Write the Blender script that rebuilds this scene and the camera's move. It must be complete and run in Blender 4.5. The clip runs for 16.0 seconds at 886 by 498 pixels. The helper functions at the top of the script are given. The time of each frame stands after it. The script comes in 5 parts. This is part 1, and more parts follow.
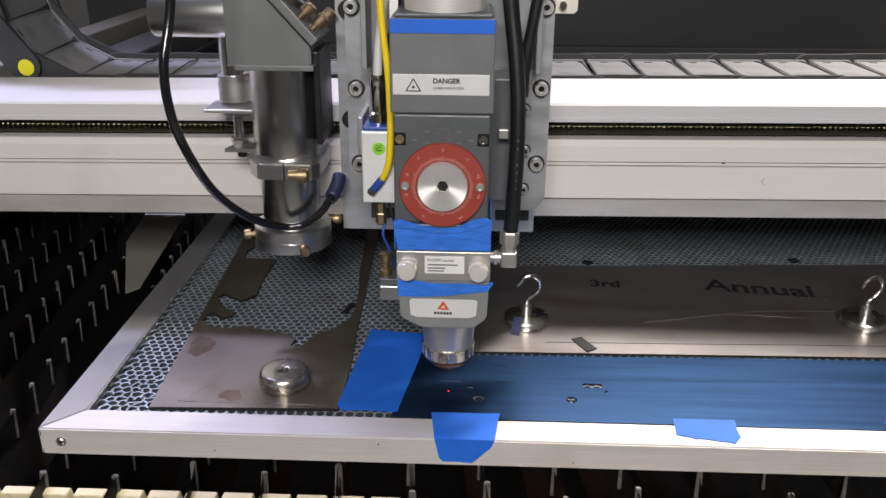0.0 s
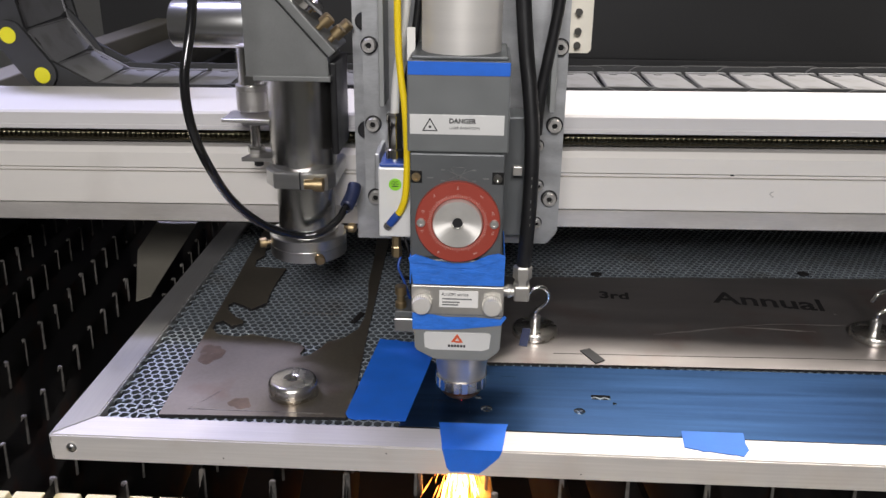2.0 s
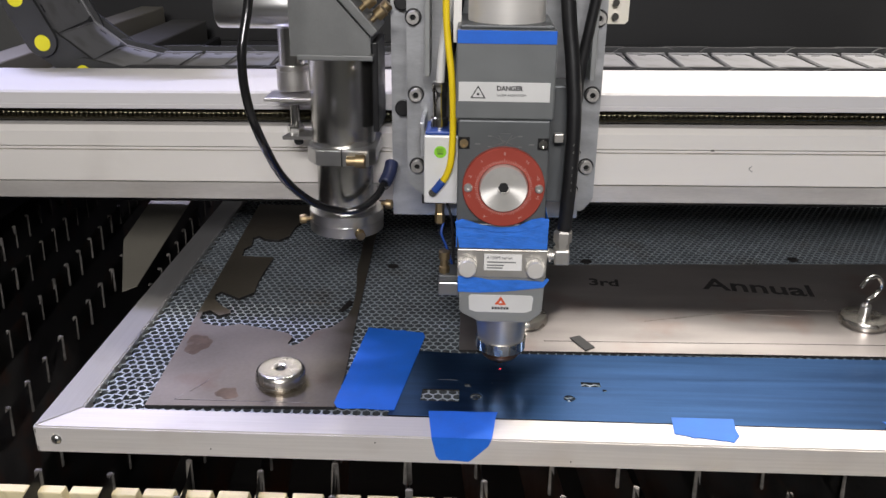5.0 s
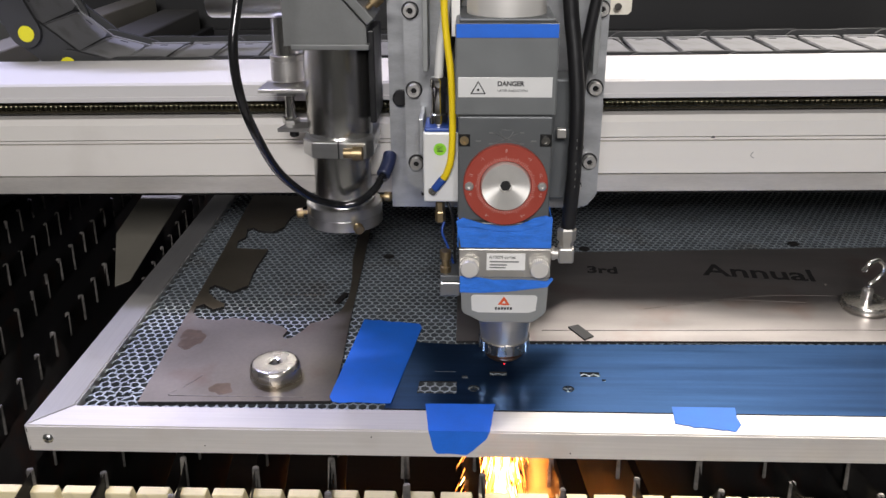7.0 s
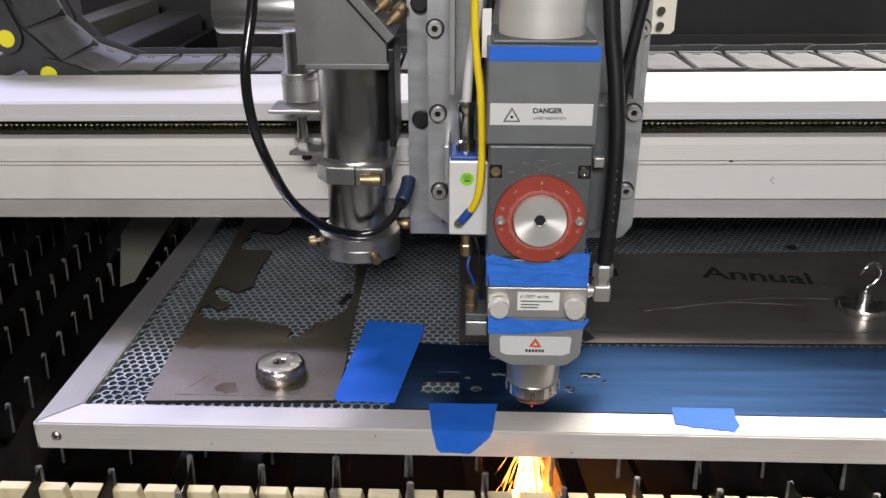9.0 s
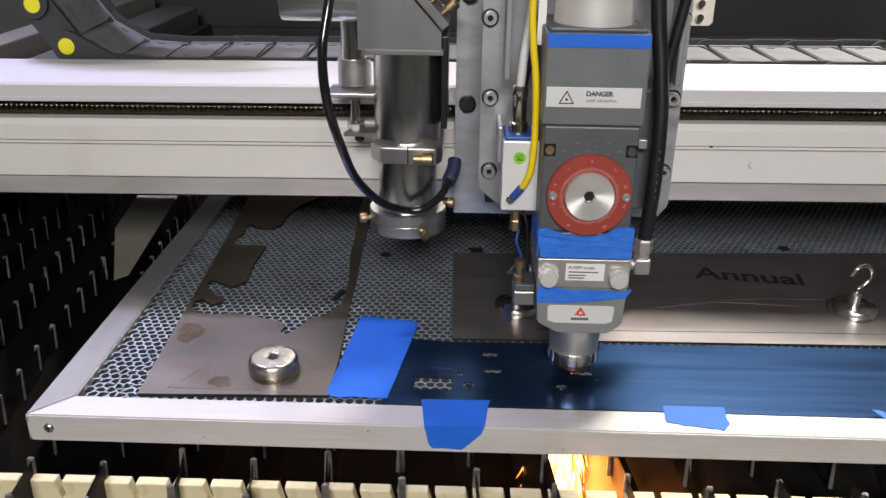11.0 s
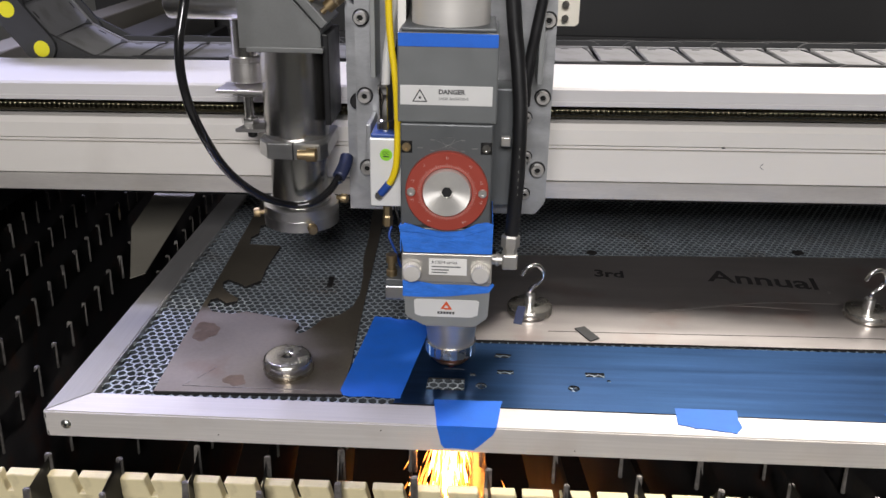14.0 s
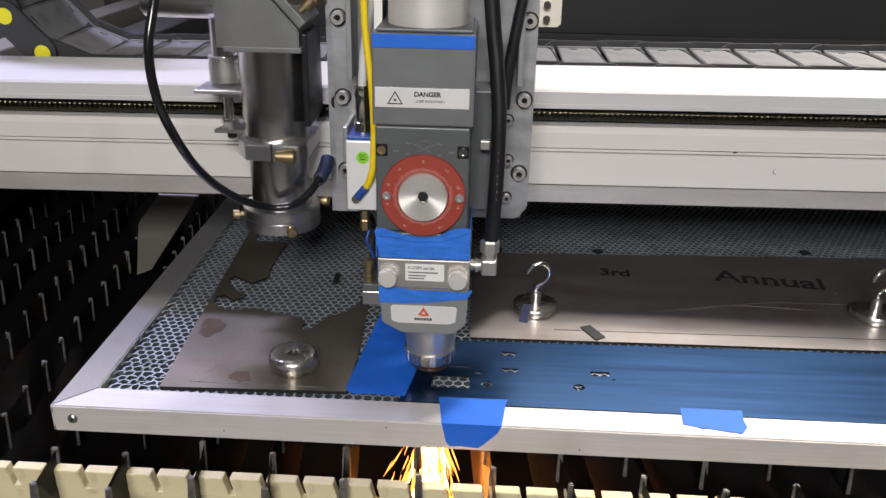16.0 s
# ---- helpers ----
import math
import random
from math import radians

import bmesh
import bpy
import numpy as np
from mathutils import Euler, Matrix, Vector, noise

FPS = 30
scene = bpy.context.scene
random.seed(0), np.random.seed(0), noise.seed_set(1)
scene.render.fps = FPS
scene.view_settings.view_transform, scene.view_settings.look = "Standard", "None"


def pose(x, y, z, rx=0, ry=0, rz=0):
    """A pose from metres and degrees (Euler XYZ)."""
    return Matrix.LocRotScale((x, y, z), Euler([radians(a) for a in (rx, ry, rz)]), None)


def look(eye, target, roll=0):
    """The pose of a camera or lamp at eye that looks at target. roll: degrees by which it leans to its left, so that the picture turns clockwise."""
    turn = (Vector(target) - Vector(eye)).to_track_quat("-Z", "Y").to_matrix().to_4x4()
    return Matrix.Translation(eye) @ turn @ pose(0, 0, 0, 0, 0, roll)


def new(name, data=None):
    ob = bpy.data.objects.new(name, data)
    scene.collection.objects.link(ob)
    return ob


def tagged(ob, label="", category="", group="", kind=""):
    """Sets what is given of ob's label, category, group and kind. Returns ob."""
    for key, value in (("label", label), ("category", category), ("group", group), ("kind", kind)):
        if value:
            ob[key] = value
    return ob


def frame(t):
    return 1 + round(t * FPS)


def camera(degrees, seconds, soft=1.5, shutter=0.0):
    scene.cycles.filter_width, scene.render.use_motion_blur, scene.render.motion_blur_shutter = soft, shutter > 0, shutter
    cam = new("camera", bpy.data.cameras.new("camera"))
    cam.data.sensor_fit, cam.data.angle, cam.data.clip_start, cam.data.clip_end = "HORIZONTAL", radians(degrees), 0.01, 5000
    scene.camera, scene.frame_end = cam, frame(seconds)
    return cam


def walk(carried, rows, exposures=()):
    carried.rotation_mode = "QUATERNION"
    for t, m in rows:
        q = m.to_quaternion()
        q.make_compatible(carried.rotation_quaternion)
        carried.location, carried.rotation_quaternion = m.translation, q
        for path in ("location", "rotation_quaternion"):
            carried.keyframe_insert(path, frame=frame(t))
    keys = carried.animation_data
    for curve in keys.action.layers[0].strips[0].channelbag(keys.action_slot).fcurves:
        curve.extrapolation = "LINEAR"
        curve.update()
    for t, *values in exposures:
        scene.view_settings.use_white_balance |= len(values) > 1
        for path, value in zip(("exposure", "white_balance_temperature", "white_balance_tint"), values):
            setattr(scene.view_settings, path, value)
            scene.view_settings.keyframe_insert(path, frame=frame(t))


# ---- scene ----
cam = camera(55.0, 16.0)
PATH = [
    (0, (0.329, -0.538, 0.377), (0.264, 1.31, -0.385), 0.4),
    (0.5, (0.329, -0.539, 0.377), (0.256, 1.311, -0.378), 0.5),
    (1, (0.329, -0.538, 0.377), (0.252, 1.316, -0.37), 0.6),
    (1.5, (0.328, -0.54, 0.377), (0.242, 1.316, -0.363), 0.6),
    (2, (0.329, -0.541, 0.378), (0.242, 1.316, -0.361), 0.6),
    (2.5, (0.326, -0.548, 0.379), (0.251, 1.312, -0.354), 0.8),
    (3, (0.326, -0.55, 0.379), (0.253, 1.31, -0.353), 0.8),
    (3.5, (0.326, -0.549, 0.379), (0.26, 1.31, -0.357), 0.8),
    (4, (0.327, -0.546, 0.379), (0.265, 1.309, -0.364), 0.8),
    (4.5, (0.329, -0.541, 0.376), (0.266, 1.312, -0.376), 0.7),
    (7, (0.334, -0.524, 0.372), (0.271, 1.313, -0.418), -0.3),
    (7.5, (0.333, -0.53, 0.373), (0.273, 1.312, -0.404), -0.3),
    (8, (0.331, -0.534, 0.375), (0.277, 1.308, -0.403), -0.1),
    (8.5, (0.329, -0.536, 0.377), (0.276, 1.303, -0.408), 0.0),
    (9, (0.33, -0.533, 0.376), (0.271, 1.305, -0.41), 0.0),
    (11.5, (0.33, -0.537, 0.375), (0.287, 1.301, -0.413), 0.9),
    (12, (0.33, -0.538, 0.375), (0.281, 1.301, -0.409), 0.8),
    (12.5, (0.33, -0.539, 0.375), (0.272, 1.302, -0.406), 0.8),
    (13, (0.33, -0.539, 0.375), (0.266, 1.303, -0.403), 0.8),
    (13.5, (0.329, -0.54, 0.376), (0.263, 1.301, -0.402), 0.8),
    (14, (0.329, -0.54, 0.376), (0.255, 1.299, -0.408), 0.9),
    (14.5, (0.329, -0.541, 0.377), (0.253, 1.296, -0.41), 1.0),
    (15, (0.329, -0.541, 0.377), (0.257, 1.295, -0.413), 1.1),
    (15.5, (0.329, -0.539, 0.376), (0.252, 1.296, -0.416), 1.2),
    (16, (0.329, -0.54, 0.377), (0.241, 1.295, -0.414), 1.1),
]
walk(cam, [(t, look(eye, target, roll)) for t, eye, target, roll in PATH])

# ---------- light ----------
world = bpy.data.worlds.new("workshop_air")
scene.world = world
world.use_nodes = True
world.node_tree.nodes["Background"].inputs[0].default_value = (0.75, 0.68, 0.8, 1)
world.node_tree.nodes["Background"].inputs[1].default_value = 0.14


def area_lamp(name, where, target, sx, sy, watts, colour, spread=180):
    d = bpy.data.lights.new(name, "AREA")
    d.shape, d.size, d.size_y, d.energy, d.color = "RECTANGLE", sx, sy, watts, colour
    d.spread = radians(spread)
    ob = new(name, d)
    ob.matrix_world = look(where, target)
    return ob


# louvred tubes over the machine, warm on one side and cool on the other, and one behind the camera
area_lamp("overhead_tube_lamp", (1.02, 0.86, 2.05), (1.42, 0.25, 0.0), 1.0, 0.09, 38, (1.0, 0.93, 0.86), 80)
area_lamp("cool_tube_lamp", (-0.75, 0.9, 2.05), (-0.62, 0.3, 0.0), 0.7, 0.09, 12, (0.64, 0.64, 1.0), 66)
area_lamp("front_tube_lamp", (0.3, -2.3, 1.5), (0.3, 0.3, 0.0), 0.9, 0.6, 68, (1.0, 0.965, 0.965))




# ---------- materials ----------
def rgb(c):
    return (c[0], c[1], c[2], 1)


def material(name, colour, rough=0.5, metal=0.0, dark=0.8, scale=40.0, fine=400.0, bump=0.05, stretch=(1, 1, 1),
             island=0.0, spread=0.12, emit=None, strength=0.0, stain=None, stain_scale=20.0, stain_amount=0.5, coat=0.0, turned="", grain=None, aniso=0.85):
    m = bpy.data.materials.new(name)
    m.use_nodes = True
    n, l = m.node_tree.nodes, m.node_tree.links
    b = n["Principled BSDF"]
    b.inputs["Metallic"].default_value = metal
    b.inputs["Coat Weight"].default_value = coat
    tc = n.new("ShaderNodeTexCoord")
    mp = n.new("ShaderNodeMapping")
    mp.inputs["Scale"].default_value = stretch
    l.new(tc.outputs["Object"], mp.inputs["Vector"])
    a = n.new("ShaderNodeTexNoise")
    a.inputs["Scale"].default_value, a.inputs["Detail"].default_value = scale, 5
    f = n.new("ShaderNodeTexNoise")
    f.inputs["Scale"].default_value, f.inputs["Detail"].default_value = fine, 3
    l.new(mp.outputs[0], a.inputs["Vector"])
    l.new(mp.outputs[0], f.inputs["Vector"])
    mix = n.new("ShaderNodeMix")
    mix.data_type = "RGBA"
    mix.inputs[6].default_value = rgb([c * dark for c in colour])
    mix.inputs[7].default_value = rgb(colour)
    add = n.new("ShaderNodeMath")
    add.operation = "ADD"
    half = n.new("ShaderNodeMath")
    half.operation = "MULTIPLY"
    half.inputs[1].default_value = 0.35
    l.new(f.outputs[0], half.inputs[0])
    l.new(a.outputs[0], add.inputs[0])
    l.new(half.outputs[0], add.inputs[1])
    ramp = n.new("ShaderNodeMapRange")
    ramp.inputs[1].default_value, ramp.inputs[2].default_value = 0.42, 0.95
    l.new(add.outputs[0], ramp.inputs[0])
    l.new(ramp.outputs[0], mix.inputs[0])
    last = mix.outputs[2]
    if stain:
        s = n.new("ShaderNodeTexNoise")
        s.inputs["Scale"].default_value, s.inputs["Detail"].default_value = stain_scale, 6
        l.new(tc.outputs["Object"], s.inputs["Vector"])
        sr = n.new("ShaderNodeMapRange")
        sr.inputs[1].default_value, sr.inputs[2].default_value = 0.55, 0.7
        sr.inputs[4].default_value = stain_amount
        l.new(s.outputs[0], sr.inputs[0])
        sm = n.new("ShaderNodeMix")
        sm.data_type = "RGBA"
        l.new(sr.outputs[0], sm.inputs[0])
        l.new(last, sm.inputs[6])
        sm.inputs[7].default_value = rgb(stain)
        last = sm.outputs[2]
    if island:
        g = n.new("ShaderNodeNewGeometry")
        im = n.new("ShaderNodeMapRange")
        im.inputs[3].default_value, im.inputs[4].default_value = 1 - island, 1 + island
        l.new(g.outputs["Random Per Island"], im.inputs[0])
        hs = n.new("ShaderNodeHueSaturation")
        l.new(im.outputs[0], hs.inputs["Value"])
        l.new(last, hs.inputs["Color"])
        last = hs.outputs[0]
    l.new(last, b.inputs["Base Color"])
    rr = n.new("ShaderNodeMapRange")
    rr.inputs[3].default_value, rr.inputs[4].default_value = max(0.03, rough - spread), min(1, rough + spread)
    l.new(a.outputs[0], rr.inputs[0])
    l.new(rr.outputs[0], b.inputs["Roughness"])
    if bump:
        bp = n.new("ShaderNodeBump")
        bp.inputs["Strength"].default_value, bp.inputs["Distance"].default_value = bump, 0.001
        l.new(add.outputs[0], bp.inputs["Height"])
        l.new(bp.outputs[0], b.inputs["Normal"])
    if turned:      # lathe marks round that axis stretch the highlights along it
        tg = n.new("ShaderNodeTangent")
        tg.direction_type, tg.axis = "RADIAL", turned
        l.new(tg.outputs[0], b.inputs["Tangent"])
        b.inputs["Anisotropic"].default_value = 0.85
    if grain:       # drawn or rolled metal: highlights run across the grain, in the direction given
        cv = n.new("ShaderNodeCombineXYZ")
        for k in range(3):
            cv.inputs[k].default_value = grain[k]
        l.new(cv.outputs[0], b.inputs["Tangent"])
        b.inputs["Anisotropic"].default_value = aniso
    if emit:
        b.inputs["Emission Color"].default_value = rgb(emit)
        b.inputs["Emission Strength"].default_value = strength
    return m


# one aluminium, two tones: M_RAIL is dimmed in colour against the overhead light
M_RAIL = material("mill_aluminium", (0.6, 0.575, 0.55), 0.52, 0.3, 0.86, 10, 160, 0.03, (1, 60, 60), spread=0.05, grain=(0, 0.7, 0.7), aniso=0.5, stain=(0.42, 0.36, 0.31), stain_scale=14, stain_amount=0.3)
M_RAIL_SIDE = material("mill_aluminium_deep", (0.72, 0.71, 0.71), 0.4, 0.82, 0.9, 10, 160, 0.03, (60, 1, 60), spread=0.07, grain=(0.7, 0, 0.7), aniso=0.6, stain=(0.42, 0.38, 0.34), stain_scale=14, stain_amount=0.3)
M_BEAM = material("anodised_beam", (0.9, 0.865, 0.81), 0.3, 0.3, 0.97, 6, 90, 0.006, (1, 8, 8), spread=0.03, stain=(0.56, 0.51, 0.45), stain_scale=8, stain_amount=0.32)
M_STRIP = material("worn_anodised_strip", (0.68, 0.65, 0.61), 0.36, 0.5, 0.72, 9, 120, 0.01, (1, 6, 6), spread=0.08, stain=(0.5, 0.46, 0.4), stain_scale=9, stain_amount=0.4)
M_PLATE_ALU = material("cast_plate_aluminium", (0.5, 0.51, 0.52), 0.42, 0.7, 0.72, 30, 300, 0.06, (1, 1, 3), stain=(0.3, 0.3, 0.31), stain_scale=35, stain_amount=0.35)
M_STEEL = material("brushed_steel", (0.68, 0.68, 0.67), 0.3, 1.0, 0.92, 12, 220, 0.015, (1, 1, 12), spread=0.06)
M_TUBE = material("turned_steel_tube", (0.72, 0.71, 0.68), 0.22, 1.0, 0.93, 50, 300, 0.004, (1, 1, 0.04), spread=0.05, turned="Z")
M_ELBOW = material("blue_black_nylon", (0.022, 0.03, 0.075), 0.4, 0.0, 0.8, 60, 500, 0.05)
M_TAB = material("cream_plastic", (0.72, 0.68, 0.58), 0.45, 0.0, 0.95, 60, 500, 0.02)
M_SATIN = material("satin_aluminium_can", (0.64, 0.62, 0.59), 0.4, 0.9, 0.92, 12, 220, 0.04, (1, 1, 14))
M_TURNED = material("turned_dial_face", (0.86, 0.84, 0.79), 0.36, 0.65, 0.85, 12, 220, 0.04, turned="Y")
M_MOTOR = material("pale_motor_can", (0.78, 0.755, 0.71), 0.42, 0.45, 0.92, 12, 220, 0.03, (1, 1, 14), spread=0.06)
M_GLOW_RED = material("red_pointer_spot", (0.8, 0.02, 0.02), 0.5, emit=(1.0, 0.03, 0.05), strength=2.5)
M_CHROME = material("bright_nickel", (0.78, 0.76, 0.72), 0.13, 1.0, 0.9, 60, 400, 0.02, spread=0.05)
# same anodising as M_BEAM, coloured darker to hold down the overhead light
M_BEAM_TOP = material("anodised_beam_dimmed_top", (0.56, 0.545, 0.54), 0.6, 0.0, 0.97, 6, 90, 0.006, (1, 8, 8), spread=0.03)
M_NICKEL = material("satin_nickel", (0.74, 0.71, 0.65), 0.27, 1.0, 0.9, 60, 400, 0.02, spread=0.06)
M_FITTING = material("dull_nickel_fitting", (0.56, 0.54, 0.5), 0.4, 0.75, 0.85, 60, 400, 0.03)
M_BRASS = material("brass", (0.42, 0.32, 0.18), 0.45, 1.0, 0.8, 80, 400, 0.05)
M_COPPER = material("heated_copper", (0.45, 0.26, 0.16), 0.35, 1.0, 0.6, 80, 400, 0.08)
M_HOUSING = material("grey_anodised_housing", (0.115, 0.122, 0.125), 0.48, 0.35, 0.9, 60, 900, 0.08)
M_HOUSING_LIGHT = material("light_grey_anodised_housing", (0.185, 0.195, 0.195), 0.46, 0.35, 0.92, 60, 900, 0.08)
M_NOSE = material("grey_painted_nose", (0.3, 0.31, 0.305), 0.45, 0.4, 0.92, 60, 700, 0.05)
M_BOX = material("grey_mirror_housing", (0.2, 0.205, 0.2), 0.5, 0.4, 0.8, 40, 700, 0.08)
M_TAPE = material("blue_masking_tape", (0.01, 0.14, 0.68), 0.62, 0.0, 0.82, 60, 900, 0.22)
M_TAPE_CREASED = material("creased_blue_tape", (0.03, 0.2, 0.8), 0.55, 0.0, 0.6, 70, 300, 0.7, (1, 1, 3))
M_TAPE_OLD = material("worn_blue_masking_tape", (0.03, 0.15, 0.55), 0.6, 0.0, 0.8, 60, 900, 0.25)
M_RED = material("red_dial_enamel", (0.32, 0.05, 0.032), 0.42, 0.0, 0.9, 60, 500, 0.04)
M_WHITE = material("white_print", (0.78, 0.77, 0.74), 0.5, 0.0, 0.95, 60, 500, 0.02)
M_LABEL = material("silvered_label", (0.74, 0.74, 0.72), 0.4, 0.2, 0.95, 60, 500, 0.02)
M_GREEN = material("green_check_sticker", (0.25, 0.62, 0.03), 0.5, 0.0, 0.9, 60, 500, 0.02)
M_ORANGE = material("orange_print", (0.65, 0.1, 0.03), 0.5, 0.0, 0.9, 60, 500, 0.02)
M_NUMERAL = material("faded_dial_print", (0.62, 0.4, 0.36), 0.5, 0.0, 0.9, 60, 500, 0.02)
M_SOCKET = material("dark_socket", (0.03, 0.03, 0.03), 0.4, 0.8, 0.8, 60, 500, 0.02)
M_INK = material("black_print", (0.02, 0.02, 0.022), 0.5, 0.0, 0.8, 60, 500, 0.02)
M_RUBBER = material("black_rubber", (0.012, 0.012, 0.013), 0.4, 0.0, 0.7, 60, 500, 0.06)
M_GLOSSHOSE = material("black_gloss_hose", (0.012, 0.012, 0.013), 0.2, 0.0, 0.7, 60, 500, 0.02, coat=0.4)
M_YELLOW = material("yellow_cable", (0.85, 0.62, 0.01), 0.45, 0.0, 0.9, 60, 500, 0.03)
M_YELLOW_CAP = material("yellow_link_cap", (0.78, 0.72, 0.02), 0.5, 0.0, 0.9, 60, 500, 0.03)
M_BLUE_SLEEVE = material("blue_sleeve", (0.02, 0.07, 0.32), 0.45, 0.0, 0.8, 60, 500, 0.05)
M_CHAIN_DARK = material("charcoal_nylon", (0.035, 0.036, 0.037), 0.5, 0.0, 0.8, 60, 600, 0.1)
M_CHAIN_GREY = material("grey_nylon", (0.19, 0.19, 0.195), 0.5, 0.0, 0.9, 30, 600, 0.1, stain=(0.1, 0.095, 0.09), stain_scale=30)
M_SCREW = material("oiled_black_screw", (0.075, 0.068, 0.045), 0.2, 1.0, 0.6, 80, 500, 0.03, spread=0.05)
# near-black put into slots and holes in place of their shade
M_SLOT = material("recess_shade_black", (0.008, 0.008, 0.009), 0.6, 0.0, 0.8, 60, 500, 0.02)
M_SOOT = material("sooty_steel", (0.05, 0.048, 0.048), 0.55, 0.4, 0.5, 30, 300, 0.25, stain=(0.09, 0.035, 0.02), stain_scale=25, island=0.25)
# pale metal for the lit edges of slat teeth, and for real scratches
M_TIP = material("bright_edge_and_scratch", (0.34, 0.32, 0.3), 0.4, 0.7, 0.35, 120, 600, 0.5)
M_CREAM = material("cream_painted_comb", (0.74, 0.65, 0.4), 0.5, 0.0, 0.88, 25, 300, 0.1, stain=(0.16, 0.12, 0.07), stain_scale=35, stain_amount=0.55)
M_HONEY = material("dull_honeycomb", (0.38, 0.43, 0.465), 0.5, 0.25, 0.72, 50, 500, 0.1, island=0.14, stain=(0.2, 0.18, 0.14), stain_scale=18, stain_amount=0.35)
# walls coloured darker than the rims: the shade inside the cells, plus some stain
M_HONEY_SIDE = material("shaded_honeycomb_wall", (0.11, 0.125, 0.14), 0.45, 0.4, 0.6, 50, 500, 0.1, stain=(0.05, 0.045, 0.04), stain_scale=18)
# sooty tray, and the black that stands for shade under the honeycomb
M_PIT = material("soot_and_shade_black", (0.022, 0.02, 0.019), 0.75, 0.0, 0.5, 8, 120, 0.3)
M_MS = material("mild_steel_sheet", (0.235, 0.207, 0.165), 0.35, 0.8, 0.7, 12, 300, 0.04, spread=0.09, grain=(0, 1, 0), aniso=0.6, stain=(0.15, 0.085, 0.06), stain_scale=20, stain_amount=0.4)
M_MS_RIGHT = material("smooth_mild_steel_strip", (0.43, 0.4, 0.385), 0.33, 0.92, 0.8, 8, 260, 0.02, (1, 6, 1), spread=0.06, grain=(0, 1, 0), aniso=0.6, stain=(0.3, 0.17, 0.12), stain_scale=11, stain_amount=0.4)
M_RUST = material("thin_rust_bloom", (0.18, 0.13, 0.095), 0.42, 0.65, 0.55, 60, 300, 0.1, stain=(0.22, 0.19, 0.165), stain_scale=90, stain_amount=0.8)
M_CUT = material("dark_cut_edge", (0.035, 0.033, 0.033), 0.5, 0.5, 0.7, 60, 500, 0.05)
M_SHEET = material("blue_coated_sheet", (0.044, 0.104, 0.24), 0.31, 0.94, 0.62, 5, 160, 0.012, (1, 26, 1), spread=0.04, grain=(0, 1, 0), aniso=0.55, stain=(0.03, 0.06, 0.13), stain_scale=6, stain_amount=0.35)
M_WALL = material("workshop_wall", (0.32, 0.32, 0.31), 0.8, 0.0, 0.85, 3, 60, 0.1)
M_CASE = material("dark_machine_cover", (0.042, 0.042, 0.043), 0.55, 0.3, 0.85, 5, 200, 0.08)
M_GREYBAR = material("grey_machine_rail", (0.19, 0.185, 0.175), 0.5, 0.4, 0.85, 10, 200, 0.06)
M_TANBAR = material("tan_machine_rail", (0.32, 0.3, 0.25), 0.5, 0.3, 0.85, 10, 200, 0.06)
M_FLOOR = material("concrete_floor", (0.25, 0.25, 0.24), 0.8, 0.0, 0.8, 4, 80, 0.2)
M_SPARK = material("white_hot_spark", (1.0, 0.6, 0.2), 0.5, emit=(1.0, 0.27, 0.04), strength=5.0)
M_BURST = material("bright_orange_spark", (1.0, 0.6, 0.2), 0.5, emit=(1.0, 0.24, 0.035), strength=4.5)
M_CORE = material("white_hot_jet", (1.0, 0.8, 0.4), 0.5, emit=(1.0, 0.4, 0.09), strength=38.0)


# ---------- mesh helpers ----------
def add_box(bm, x0, x1, y0, y1, z0, z1, bev=0.0):
    r = bmesh.ops.create_cube(bm, size=1)
    for v in r["verts"]:
        v.co = Vector((x0 + (v.co.x + 0.5) * (x1 - x0), y0 + (v.co.y + 0.5) * (y1 - y0), z0 + (v.co.z + 0.5) * (z1 - z0)))
    if bev:
        es = list({e for v in r["verts"] for e in v.link_edges})
        bmesh.ops.bevel(bm, geom=es, offset=bev, segments=2, affect="EDGES", profile=0.5)
    return bm


def box(x0, x1, y0, y1, z0, z1, bev=0.0):
    return add_box(bmesh.new(), x0, x1, y0, y1, z0, z1, bev)


